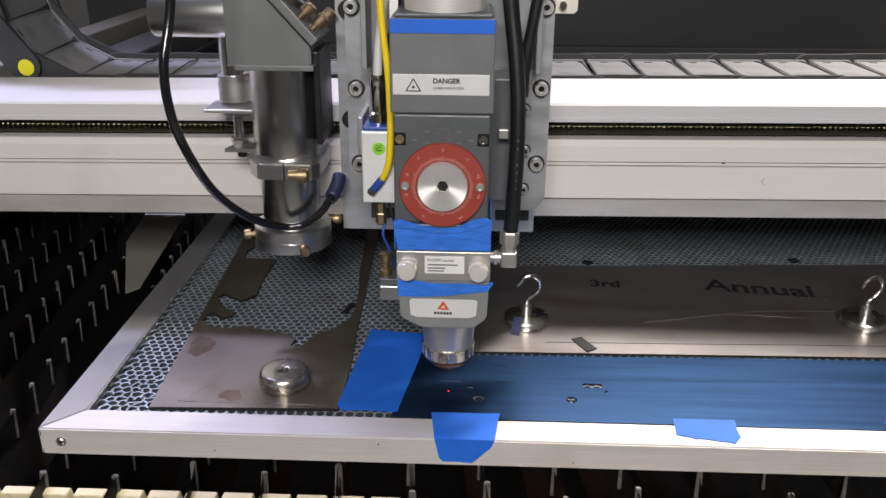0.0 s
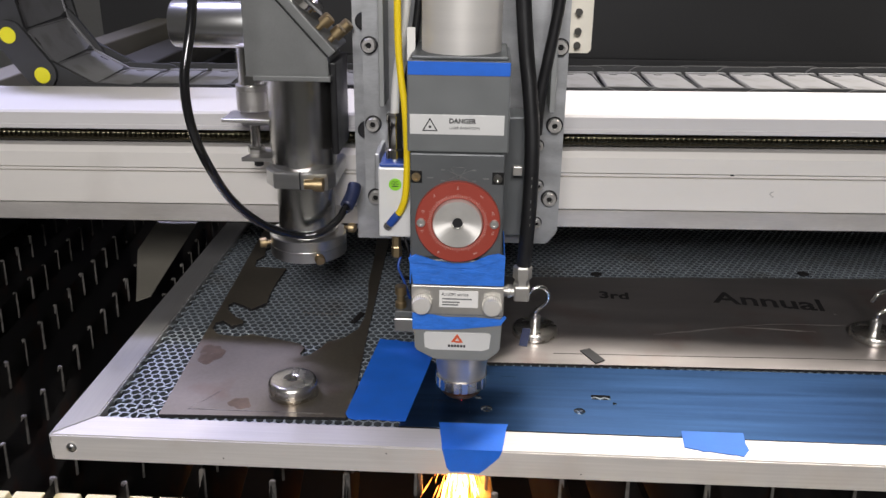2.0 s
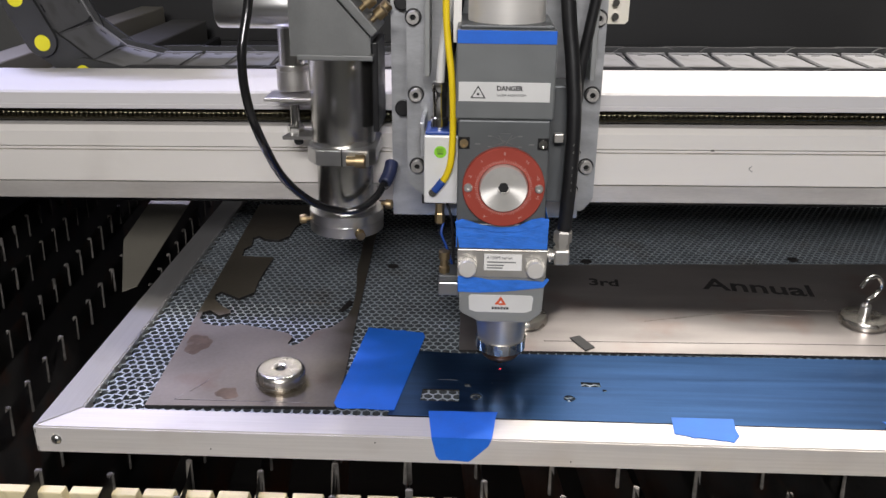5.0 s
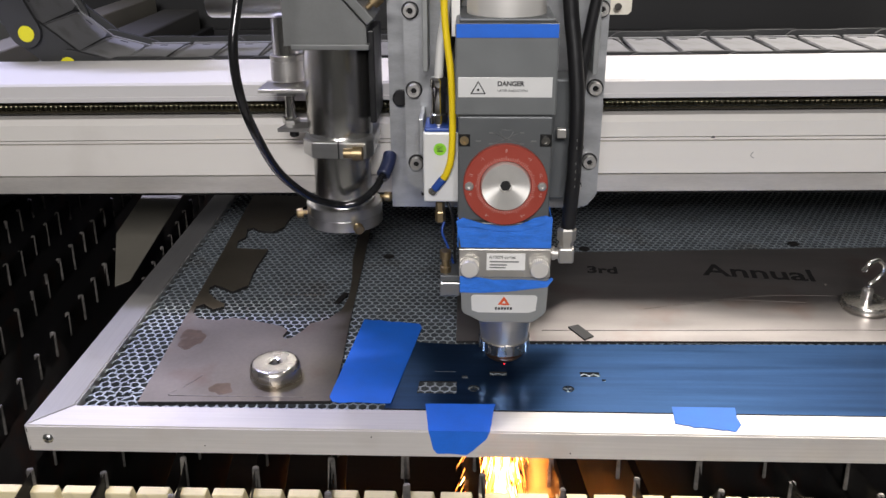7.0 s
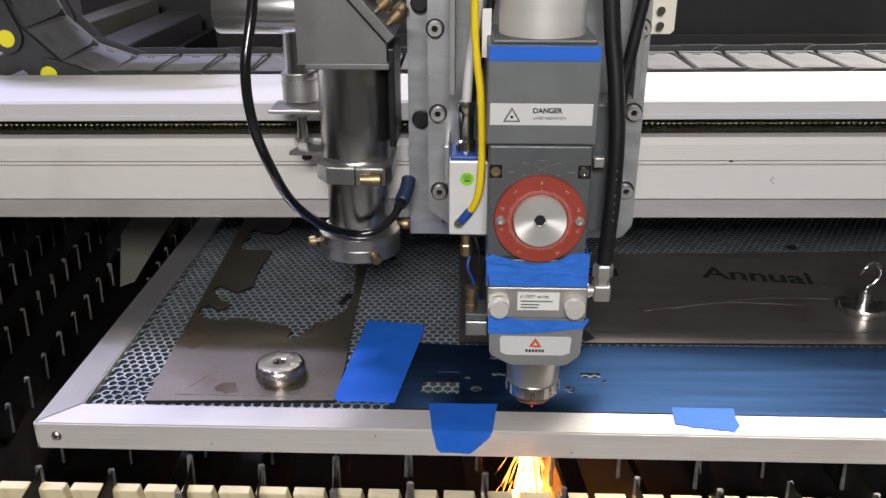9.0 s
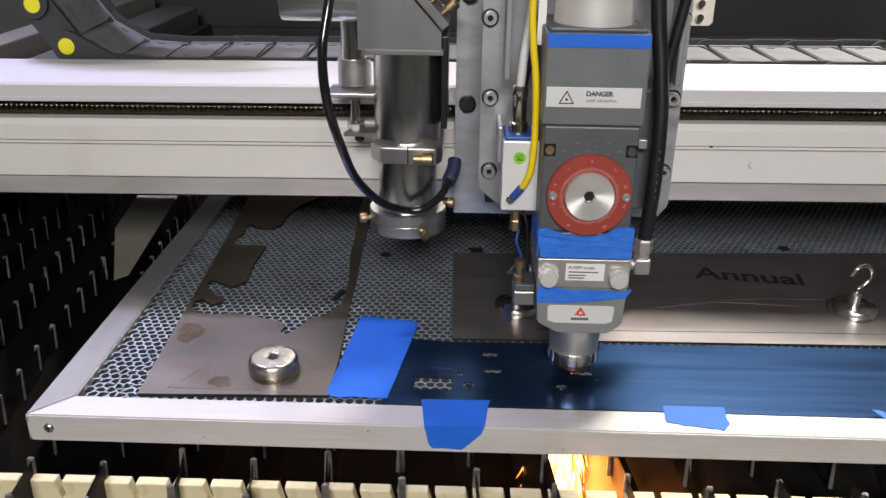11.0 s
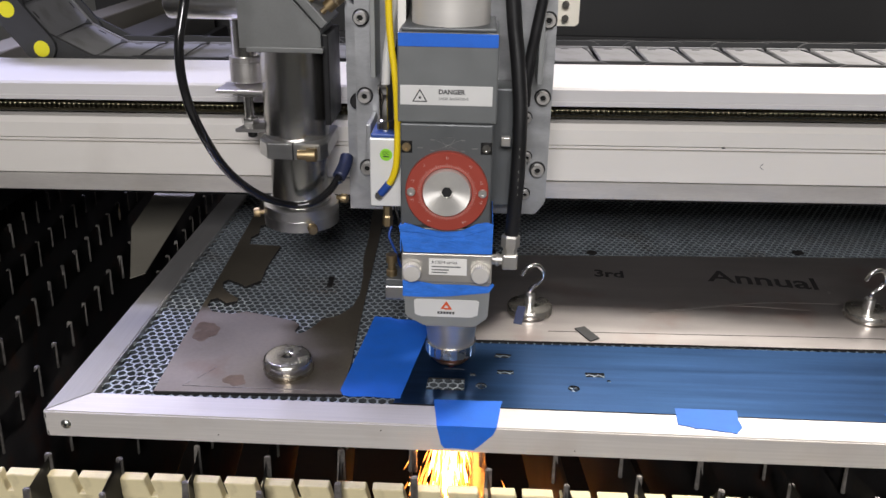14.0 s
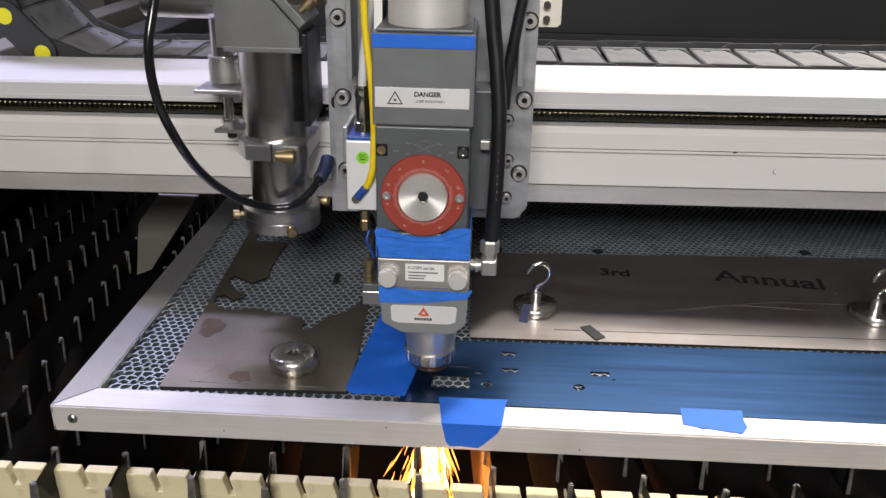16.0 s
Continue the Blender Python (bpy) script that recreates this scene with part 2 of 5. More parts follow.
def add_lathe(bm, profile, centre=(0, 0, 0), axis="z", seg=32, closed=True):
    """profile: pairs of radius and height along the axis."""
    def ring_at(r, h):
        ring = []
        for k in range(seg):
            a = 2 * math.pi * k / seg
            p = (r * math.cos(a), r * math.sin(a), h)
            if axis == "y":
                p = (p[0], -p[2], p[1])
            elif axis == "x":
                p = (p[2], p[0], p[1])
            ring.append(bm.verts.new(Vector(p) + Vector(centre)))
        return ring

    # corners of the profile sharper than about 40 degrees are marked, so that they stay crisp
    def crease(ring):
        for k in range(seg):
            e = bm.edges.get((ring[k], ring[(k + 1) % seg]))
            if e:
                e.smooth = False

    way, last, made = None, ring_at(*profile[0]), []
    first = last
    for (r0, h0), (r1, h1) in zip(profile, profile[1:]):
        d = Vector((r1 - r0, h1 - h0))
        if d.length < 1e-9:
            continue
        d.normalize()
        a, b = last, ring_at(r1, h1)
        for k in range(seg):
            f = bm.faces.new((a[k], a[(k + 1) % seg], b[(k + 1) % seg], b[k]))
            made.append(f)
            f.smooth = seg > 8
        if way and d.dot(way) < 0.76:
            crease(a)
        way, last = d, b
    if closed:
        made.append(bm.faces.new(list(reversed(first))))
        made.append(bm.faces.new(last))
        crease(first)
        crease(last)
    for f in made:
        f.normal_update()
    vol = sum((f.calc_center_median() - Vector(centre)).dot(f.normal) * f.calc_area() for f in made)
    if vol < 0:
        bmesh.ops.reverse_faces(bm, faces=made)
    return bm


def lathe(profile, centre=(0, 0, 0), axis="z", seg=32):
    return add_lathe(bmesh.new(), profile, centre, axis, seg)


def smooth_path(points, steps=8):
    pts = [Vector(p) for p in points]
    pts = [2 * pts[0] - pts[1]] + pts + [2 * pts[-1] - pts[-2]]
    out = []
    for a, b, c, d in zip(pts, pts[1:], pts[2:], pts[3:]):
        for k in range(steps):
            t = k / steps
            out.append(0.5 * ((2 * b) + (c - a) * t + (2 * a - 5 * b + 4 * c - d) * t * t + (3 * b - a - 3 * c + d) * t ** 3))
    out.append(pts[-2])
    return out


def tube(points, radius, seg=14, steps=8):
    bm = bmesh.new()
    line = smooth_path(points, steps)
    side = Vector((0.13, 1, 0.07)).normalized()
    rings = []
    for i, p in enumerate(line):
        t = (line[min(i + 1, len(line) - 1)] - line[max(i - 1, 0)]).normalized()
        u = (side - t * side.dot(t)).normalized()
        w = t.cross(u)
        side = u
        rings.append([bm.verts.new(p + radius * (math.cos(2 * math.pi * k / seg) * u + math.sin(2 * math.pi * k / seg) * w)) for k in range(seg)])
    for a, b in zip(rings, rings[1:]):
        for k in range(seg):
            f = bm.faces.new((a[k], a[(k + 1) % seg], b[(k + 1) % seg], b[k]))
            f.smooth = True
    bm.faces.new(rings[0])
    bm.faces.new(rings[-1])
    bmesh.ops.recalc_face_normals(bm, faces=bm.faces)
    return bm


def slab(outline, thick, holes=(), plane="z", at=0.0):
    """A plate from an outline and holes (2D); its upper face lies at 'at', and it is 'thick' deep. plane 'y': drawn in x and z, seen from -y."""
    bm = bmesh.new()
    edges = []
    for loop in (outline, *holes):
        vs = [bm.verts.new((x, y, 0)) for x, y in loop]
        edges += [bm.edges.new((a, b)) for a, b in zip(vs, vs[1:] + vs[:1])]
    bmesh.ops.triangle_fill(bm, edges=edges, use_beauty=True, use_dissolve=False, normal=(0, 0, 1))
    r = bmesh.ops.extrude_face_region(bm, geom=list(bm.faces))
    bmesh.ops.translate(bm, verts=[g for g in r["geom"] if isinstance(g, bmesh.types.BMVert)], vec=(0, 0, -thick))
    bmesh.ops.recalc_face_normals(bm, faces=bm.faces)
    for v in bm.verts:
        x, y, z = v.co
        v.co = (x, y, at + z) if plane == "z" else (x, at - z, y)
    if plane != "z":
        bmesh.ops.recalc_face_normals(bm, faces=bm.faces)
    return bm


def ring_points(cx, cy, r, n=20):
    return [(cx + r * math.cos(2 * math.pi * k / n), cy + r * math.sin(2 * math.pi * k / n)) for k in range(n)]


def finish(name, bm, mat):
    me = bpy.data.meshes.new(name)
    bm.to_mesh(me)
    bm.free()
    me.materials.append(mat)
    return me


def part(name, bm, mat, parent, label=""):
    ob = new(name, finish(name, bm, mat))
    ob.parent = parent
    return tagged(ob, label)


def thing(name, label, category, group="", kind="", where=(0, 0, 0)):
    ob = new(name)
    ob.location = where
    ob.empty_display_size = 0.01
    return tagged(ob, label, category, group, kind)


def solid(name, bm, mat, label, category, group="", kind=""):
    return tagged(new(name, finish(name, bm, mat)), label, category, group, kind)


def text_mesh(body, size, mat, matrix, parent, name="lettering", depth=0.0001, bold=0.0):
    cu = bpy.data.curves.new(name, "FONT")
    cu.body, cu.size, cu.extrude, cu.align_x, cu.align_y, cu.offset = body, size, depth, "CENTER", "CENTER", bold
    tmp = bpy.data.objects.new(name, cu)
    scene.collection.objects.link(tmp)
    me = bpy.data.meshes.new_from_object(tmp.evaluated_get(bpy.context.evaluated_depsgraph_get()))
    bpy.data.objects.remove(tmp)
    me.materials.clear()
    me.materials.append(mat)
    ob = new(name, me)
    ob.parent = parent
    ob.matrix_local = matrix
    return ob


FACING = Matrix.Rotation(radians(90), 4, "X")   # lettering that stands upright and is read from -y


def socket_bolt(name, x, y, z, r, parent, hex_r=0.5):
    """A cap screw whose head faces -y."""
    b = part(name, lathe([(r, 0), (r, 0.006), (r * 0.92, 0.0068), (r * 0.5, 0.0068), (r * 0.46, 0.004)], (x, y, z), "y", 24), M_SATIN, parent)
    part("socket", lathe([(r * 0.45, 0.0), (r * 0.45, 0.0044)], (x, y, z), "y", 6), M_SOCKET, b)
    part("washer", lathe([(r * 1.28, 0), (r * 1.28, 0.0009)], (x, y, z), "y", 28), M_RUBBER, b)
    return b

# ---------- the room and the machine's shell ----------
floor = solid("floor", box(-3, 4, -3, 4, -0.95, -0.9), M_FLOOR, "grey concrete workshop floor", "floor", kind="structure")
wall_back = solid("wall_north", box(-3, 4, 3.9, 4.0, -0.9, 2.6), M_WALL, "plain grey workshop wall", "wall", kind="structure")
wall_front = solid("wall_south", box(-3, 4, -3.0, -2.9, -0.9, 2.6), M_WALL, "plain grey workshop wall", "wall", kind="structure")
wall_left = solid("wall_west", box(-3, -2.9, -2.9, 3.9, -0.9, 2.6), M_WALL, "plain grey workshop wall", "wall", kind="structure")
wall_right = solid("wall_east", box(3.9, 4, -2.9, 3.9, -0.9, 2.6), M_WALL, "plain grey workshop wall", "wall", kind="structure")
ceiling = solid("ceiling", box(-3, 4, -3, 4, 2.6, 2.65), M_WALL, "plain grey workshop ceiling", "ceiling", kind="structure")


def machine_shell():
    bed = thing("machine_bed", "dark sheet-steel laser cutter bed with soot-blackened tray", "machine bed", kind="structure")
    part("tray", box(-0.62, 1.3, -0.25, 1.55, -0.36, -0.35), M_PIT, bed, "soot-black debris tray")
    part("side_panel", box(-0.64, -0.62, -0.25, 1.55, -0.9, -0.02, 0.002), M_CASE, bed)
    part("side_panel", box(1.3, 1.32, -0.25, 1.55, -0.9, -0.02, 0.002), M_CASE, bed)
    part("back_panel", box(-0.64, 1.32, 1.55, 1.57, -0.9, 0.05, 0.002), M_CASE, bed)
    part("front_panel", box(-0.64, 1.32, -0.27, -0.25, -0.9, -0.12, 0.002), M_CASE, bed)
    # side rails that run back along the bed
    part("rail_beam", box(-0.40, -0.315, -0.2, 1.54, -0.02, 0.10, 0.004), M_GREYBAR, bed, "grey painted side rail")
    part("guide_rail", box(-0.47, -0.415, -0.2, 1.54, 0.02, 0.13, 0.003), M_TANBAR, bed, "tan coated guide rail")
    part("edge_strip", box(-0.30, -0.285, -0.2, 1.54, -0.02, 0.06, 0.002), M_CASE, bed)
    cover = thing("rear_cover", "dark grey sheet-metal cover behind the beam", "cover", kind="structure")
    part("panel", box(-0.64, 2.2, 1.62, 1.65, -0.9, 0.55, 0.002), M_CASE, cover)
    part("ledge", box(-0.28, 1.3, 1.0, 1.5, 0.0, 0.02, 0.003), M_CASE, cover)
    return bed


machine_shell()

SLAT_PITCH, FIRST_SLAT = 0.056, 0.063


SLAT_LEAN = -0.1      # the bed's slats run a little askew to the frame
TOOTH_PHASE = {-4: 0.0145, -3: 0.0295, -2: 0.021, 0: 0.0225, 1: 0.0395, 2: 0.0315, 3: 0.002}


def slat_outline(y0, y1, phase, rng):
    """Saw-toothed upper edge of a support slat, in y and z."""
    pts = [(y0, -0.14)]
    pitch = 0.0415
    k = math.floor((y0 - phase) / pitch) + 1
    tops = []
    while phase + k * pitch < y1:
        t = phase + k * pitch
        h = -0.0245 - rng.uniform(0, 0.0025)
        tops.append((t, h))
        pts += [(t - 0.0045, h - 0.03), (t - 0.001, h), (t + 0.002, h - 0.0005), (t + 0.007, h - 0.009), (t + 0.02, h - 0.027 - rng.uniform(0, 0.004))]
        k += 1
    pts.append((y1, -0.06))
    pts.append((y1, -0.14))
    return pts, tops


def slats():
    rng = random.Random(4)
    for i in range(-9, 22):
        x = FIRST_SLAT + i * SLAT_PITCH
        pts, tops = slat_outline(-0.075, 1.1, TOOTH_PHASE.get(i, 0.0245 if i % 2 else 0.012), rng)
        bm = bmesh.new()
        a = [bm.verts.new((x - 0.001 + SLAT_LEAN * p[0], p[0], p[1])) for p in pts]
        b = [bm.verts.new((x + 0.001 + SLAT_LEAN * p[0], p[0], p[1])) for p in pts]
        bm.faces.new(a)
        bm.faces.new(list(reversed(b)))
        for k in range(len(a)):
            bm.faces.new((a[k], b[k], b[(k + 1) % len(a)], a[(k + 1) % len(a)]))
        bmesh.ops.triangulate(bm, faces=[f for f in bm.faces if len(f.verts) > 4])
        bmesh.ops.recalc_face_normals(bm, faces=bm.faces)
        s = solid("support_slat", bm, M_SOOT, "soot-blackened saw-toothed steel support slat", "slat", "support slats under the frame")
        # pale bars put the light on the teeth's front edges into colour
        tip = bmesh.new()
        for ty, h in tops:
            if ty < 0.75:
                w = rng.uniform(0.0026, 0.0036)
                low = h - rng.uniform(0.024, 0.031)
                r = bmesh.ops.create_cube(tip, size=1)
                for v in r["verts"]:
                    up = v.co.z > 0
                    v.co = Vector((x + SLAT_LEAN * ty + 2 * w * v.co.x * (0.75 if up else 1.0), ty - (0.0008 if up else 0.0042) + 0.003 * v.co.y, h + 0.0006 if up else low))
                bmesh.ops.bevel(tip, geom=list({e for v in r["verts"] for e in v.link_edges}), offset=0.0007, segments=2, affect="EDGES")
        tagged(part("slag_bead", tip, M_TIP, s, "pale bars for the lit front edges of the teeth"), kind="stuff")


slats()


def comb():
    c = thing("slat_comb", "cream painted slotted bar that holds the slats", "slotted bar")
    pitch = SLAT_PITCH / 2
    x0 = FIRST_SLAT - 12 * pitch
    bm = bmesh.new()
    lean = 0.004
    w = pitch - 0.0052
    vs = []
    for y in (-0.028, -0.019):
        vs.append([bm.verts.new(p) for p in ((0, y, -0.056), (w, y, -0.056), (w - lean, y, -0.0395), (-lean, y, -0.0395))])
    for a, b in zip(range(4), (1, 2, 3, 0)):
        bm.faces.new((vs[0][a], vs[0][b], vs[1][b], vs[1][a]))
    bm.faces.new(list(reversed(vs[0])))
    bm.faces.new(vs[1])
    bmesh.ops.recalc_face_normals(bm, faces=bm.faces)
    bmesh.ops.bevel(bm, geom=list(bm.edges), offset=0.0005, segments=2, affect="EDGES")
    me = finish("comb_tooth", bm, M_CREAM)
    for k in range(46):
        t = new("comb_tooth", me)
        t.parent = c
        t.location = (x0 + k * pitch + 0.003, 0, 0)
    part("bar", box(x0 - 0.02, x0 + 46 * pitch + 0.02, -0.027, -0.0195, -0.14, -0.0555, 0.001), M_CREAM, c)
    return c


comb()


# ---------- the framed honeycomb table ----------
RW, RH = 0.0277, 0.0235
FX1, FY1 = 1.02, 0.68


def frame_table():
    f = thing("honeycomb_frame", "mitred bare aluminium tube frame round a honeycomb table", "frame")

    def rail(name, pts, mat):
        bm = slab(pts, RH, at=0.0)
        es = [e for e in bm.edges if len(e.link_faces) == 2 and e.calc_face_angle(0) > 0.5]
        bmesh.ops.bevel(bm, geom=es, offset=0.0011, segments=2, affect="EDGES")
        return part(name, bm, mat, f)

    g = 0.00015
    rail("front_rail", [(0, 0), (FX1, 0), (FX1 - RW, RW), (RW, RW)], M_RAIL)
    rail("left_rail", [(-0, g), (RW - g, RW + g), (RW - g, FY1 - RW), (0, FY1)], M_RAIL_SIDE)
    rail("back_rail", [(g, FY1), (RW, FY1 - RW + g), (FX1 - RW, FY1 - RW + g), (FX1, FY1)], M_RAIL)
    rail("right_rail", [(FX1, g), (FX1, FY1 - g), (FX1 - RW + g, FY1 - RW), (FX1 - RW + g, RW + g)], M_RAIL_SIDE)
    r = part("rivet", lathe([(0.0042, 0), (0.0040, 0.0006), (0.0032, 0.0016), (0.0016, 0.002), (0.0013, 0.0008)], (0.017, 0.0, -0.0115), "y", 20), M_STEEL, f)
    part("rivet_hole", lathe([(0.0012, 0), (0.0012, 0.00125)], (0.017, 0.0, -0.0115), "y", 12), M_SLOT, f)
    for z in (-0.0045, -0.0205):
        part("end_notch", box(0.0016, 0.0021, -0.0003, 0.001, z - 0.002, z + 0.002), M_SLOT, f)
    for x, z in ((0.262, -0.006), (0.41, -0.018), (0.136, -0.016)):
        part("dent", lathe([(0.0006, 0), (0.0006, 0.0002)], (x, 0.0, z), "y", 8), M_CUT, f)
    return f


frame_table()


def honeycomb():
    """Hexagonal aluminium cells, each wall a thin upright strip that bulges a little."""
    rng = np.random.RandomState(3)
    s = 0.0046            # side of a cell
    dx, dy = math.sqrt(3) * s, 1.5 * s
    top, deep, th = -0.0056, 0.009, 0.00084
    verts, faces = [], []
    nx, ny = int((FX1 - 2 * RW) / dx), int((FY1 - 2 * RW) / dy)

    def wall(a, b):
        d = np.array(b) - np.array(a)
        n = np.array((-d[1], d[0])) / np.linalg.norm(d) * th
        k = len(verts)
        h = top + rng.uniform(-0.0002, 0.0002)
        for p in (a, b):
            for sgn in (-1, 1):
                q = np.array(p) + sgn * n
                verts.append((q[0], q[1], h))
                verts.append((q[0] - sgn * n[0] * 0.6, q[1] - sgn * n[1] * 0.6, h - deep))
        faces.extend([(k, k + 4, k + 6, k + 2), (k, k + 1, k + 5, k + 4), (k + 2, k + 6, k + 7, k + 3)])

    for j in range(ny):
        for i in range(nx):
            def corner(ci, cj, m):
                cx = RW + 0.004 + (ci + 0.5 * (cj % 2)) * dx
                cy = RW + 0.004 + cj * dy
                a = math.pi / 6 + m * math.pi / 3
                return (cx + s * math.cos(a), cy + s * math.sin(a))
            p = [corner(i, j, m) for m in range(6)]
            # crushed and torn cells in the front corner
            cx, cy = p[0]
            bent = max(0.0, 1 - math.hypot((cx - 0.065) / 0.06, (cy - 0.055) / 0.07))
            if bent > 0:
                p = [(x + rng.normal(0, 0.0013) * bent, y + rng.normal(0, 0.0013) * bent) for x, y in p]
            for m in (0, 1, 2):
                wall(p[m], p[m + 1])
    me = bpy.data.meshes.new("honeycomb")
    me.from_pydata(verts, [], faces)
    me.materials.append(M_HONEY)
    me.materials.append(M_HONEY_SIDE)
    # rims take the light colour, walls the painted cell shade
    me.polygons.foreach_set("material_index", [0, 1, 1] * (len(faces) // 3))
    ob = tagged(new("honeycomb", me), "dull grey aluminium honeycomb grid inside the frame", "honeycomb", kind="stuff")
    # added black sheet: the dark at the bottom of the cells
    solid("honeycomb_backing", box(RW + 0.0005, FX1 - RW - 0.0005, RW + 0.0005, FY1 - RW - 0.0005, -0.0225, -0.0148), M_PIT, "black sheet added for the shade at the bottom of the cells", "tray", kind="structure")
    return ob


honeycomb()


leaning = solid("metal_strip", slab([(-0.100, 0.43), (-0.122, 0.60), (-0.066, 0.605), (-0.034, 0.30), (-0.045, 0.285)], 0.0015, at=-0.0215), M_TANBAR, "dull tan sheet-metal strip lying on the slats beside the frame", "metal strip")


# ---------- sheets lying on the honeycomb ----------
PLATE_TOP = -0.0026


def burnt_edges(ob):
    """The laser leaves the upright edges of a sheet dark."""
    ob.data.materials.append(M_CUT)
    for f in ob.data.polygons:
        if abs(f.normal.z) < 0.5:
            f.material_index = 1
    return ob


def left_plate():
    # rusty sheet with a large ragged cut-out and puzzle-like left edge
    out = [(0.073, 0.037), (0.225, 0.042), (0.226, 0.093), (0.223, 0.171), (0.220, 0.279), (0.217, 0.393), (0.214, 0.52), (0.199, 0.52), (0.200, 0.446), (0.205, 0.38),
           (0.207, 0.314), (0.213, 0.266), (0.215, 0.225), (0.212, 0.198), (0.201, 0.178), (0.187, 0.170), (0.183, 0.158), (0.175, 0.143), (0.169, 0.140), (0.166, 0.145),
           (0.168, 0.156), (0.162, 0.164), (0.138, 0.172), (0.112, 0.180), (0.099, 0.174), (0.079, 0.178), (0.071, 0.189), (0.070, 0.202), (0.076, 0.207), (0.088, 0.196),
           (0.097, 0.202), (0.096, 0.208), (0.085, 0.217), (0.074, 0.231), (0.071, 0.243), (0.075, 0.250), (0.085, 0.244), (0.097, 0.235), (0.109, 0.250), (0.107, 0.277), (0.107, 0.301),
           (0.109, 0.342), (0.072, 0.345), (0.069, 0.365), (0.075, 0.378), (0.071, 0.402), (0.077, 0.407), (0.086, 0.398), (0.103, 0.395), (0.113, 0.409), (0.114, 0.44), (0.122, 0.473), (0.150, 0.520), (0.05, 0.520), (0.060, 0.326)]
    bm = slab(out, 0.003, at=PLATE_TOP)
    p = solid("steel_offcut", bm, M_MS, "rust-stained mild steel offcut with a ragged cut-out", "steel sheet")
    burnt_edges(p)
    rng = random.Random(12)
    for cx, cy, rx, ry in ((0.0848, 0.1388, 0.0145, 0.019), (0.1339, 0.0575, 0.012, 0.009)):
        lobes = [(n, rng.uniform(0.03, 0.14), rng.uniform(0, 6.28)) for n in (2, 3, 5, 7)]
        turn = [2 * math.pi * j / 40 for j in range(40)]
        size = [0.85 + sum(w * math.sin(n * a + ph) for n, w, ph in lobes) for a in turn]
        ring = [(cx + rx * k * math.cos(a), cy + ry * k * math.sin(a)) for a, k in zip(turn, size)]
        part("rust_patch", slab(ring, 0.0002, at=PLATE_TOP + 0.0001), M_RUST, p, "reddish-brown rust bloom")
    part("weld_scratch", box(0.094, 0.205, 0.0462, 0.0468, PLATE_TOP - 0.0002, PLATE_TOP + 0.0003), M_TIP, p, "bright scratched line along the edge")
    for k, (x, y, r) in enumerate(((0.110, 0.071, 0.012), (0.097, 0.052, 0.005))):
        part("scratch", tube([(x - r * 0.6, y - r, PLATE_TOP), (x, y, PLATE_TOP), (x + r * 0.25, y + r * 0.55, PLATE_TOP)], 0.0003, 5, 4), M_TIP, p, "short bright scratch")
    return p


left_plate()


def right_plate():
    out = [(0.3225, 0.1395), (0.98, 0.1525), (0.98, 0.372), (0.3215, 0.333)]
    p = solid("steel_strip", slab(out, 0.002, at=PLATE_TOP + 0.0004), M_MS_RIGHT, "smooth grey mild steel sheet with cut letters", "steel sheet")
    burnt_edges(p)
    zt = PLATE_TOP + 0.0005
    for k, (body, x, y, s, turn) in enumerate((("3rd", 0.473, 0.293, 0.023, -3), ("Annual", 0.634, 0.289, 0.040, -7))):
        text_mesh(body, s, M_CUT, pose(x, y, zt, 0, 0, turn), p, "cut_lettering", 0.0002, 0.0007)
    for (x0, y0), (x1, y1), bend in (((0.50, 0.205), (0.66, 0.222), 0.012), ((0.53, 0.212), (0.70, 0.238), 0.01)):
        part("scratch", tube([(x0, y0, zt), ((x0 + x1) / 2, (y0 + y1) / 2 + bend, zt), (x1, y1, zt)], 0.00022, 5, 6), M_TIP, p, "thin bright curved scratch")
    part("crack_line", tube([(0.40, 0.1605, zt), (0.52, 0.163, zt), (0.66, 0.167, zt), (0.80, 0.169, zt)], 0.0003, 5, 4), M_CUT, p)
    part("spatter", lathe([(0.0016, 0), (0.001, 0.0006)], (0.694, 0.264, zt), "z", 8), M_TIP, p)
    return p


right_plate()

SHEET_TOP = -0.0036
HOLE_BIG = [(0.2926, 0.0565), (0.3242, 0.0565), (0.3242, 0.0745), (0.2936, 0.0745)]
HOLE_MID = [(0.3515, 0.0845), (0.3655, 0.0845), (0.3655, 0.0905), (0.3515, 0.0905)]
HOLE_FAR = [(0.349, 0.1115), (0.3625, 0.1115), (0.3645, 0.1175), (0.351, 0.1185)]


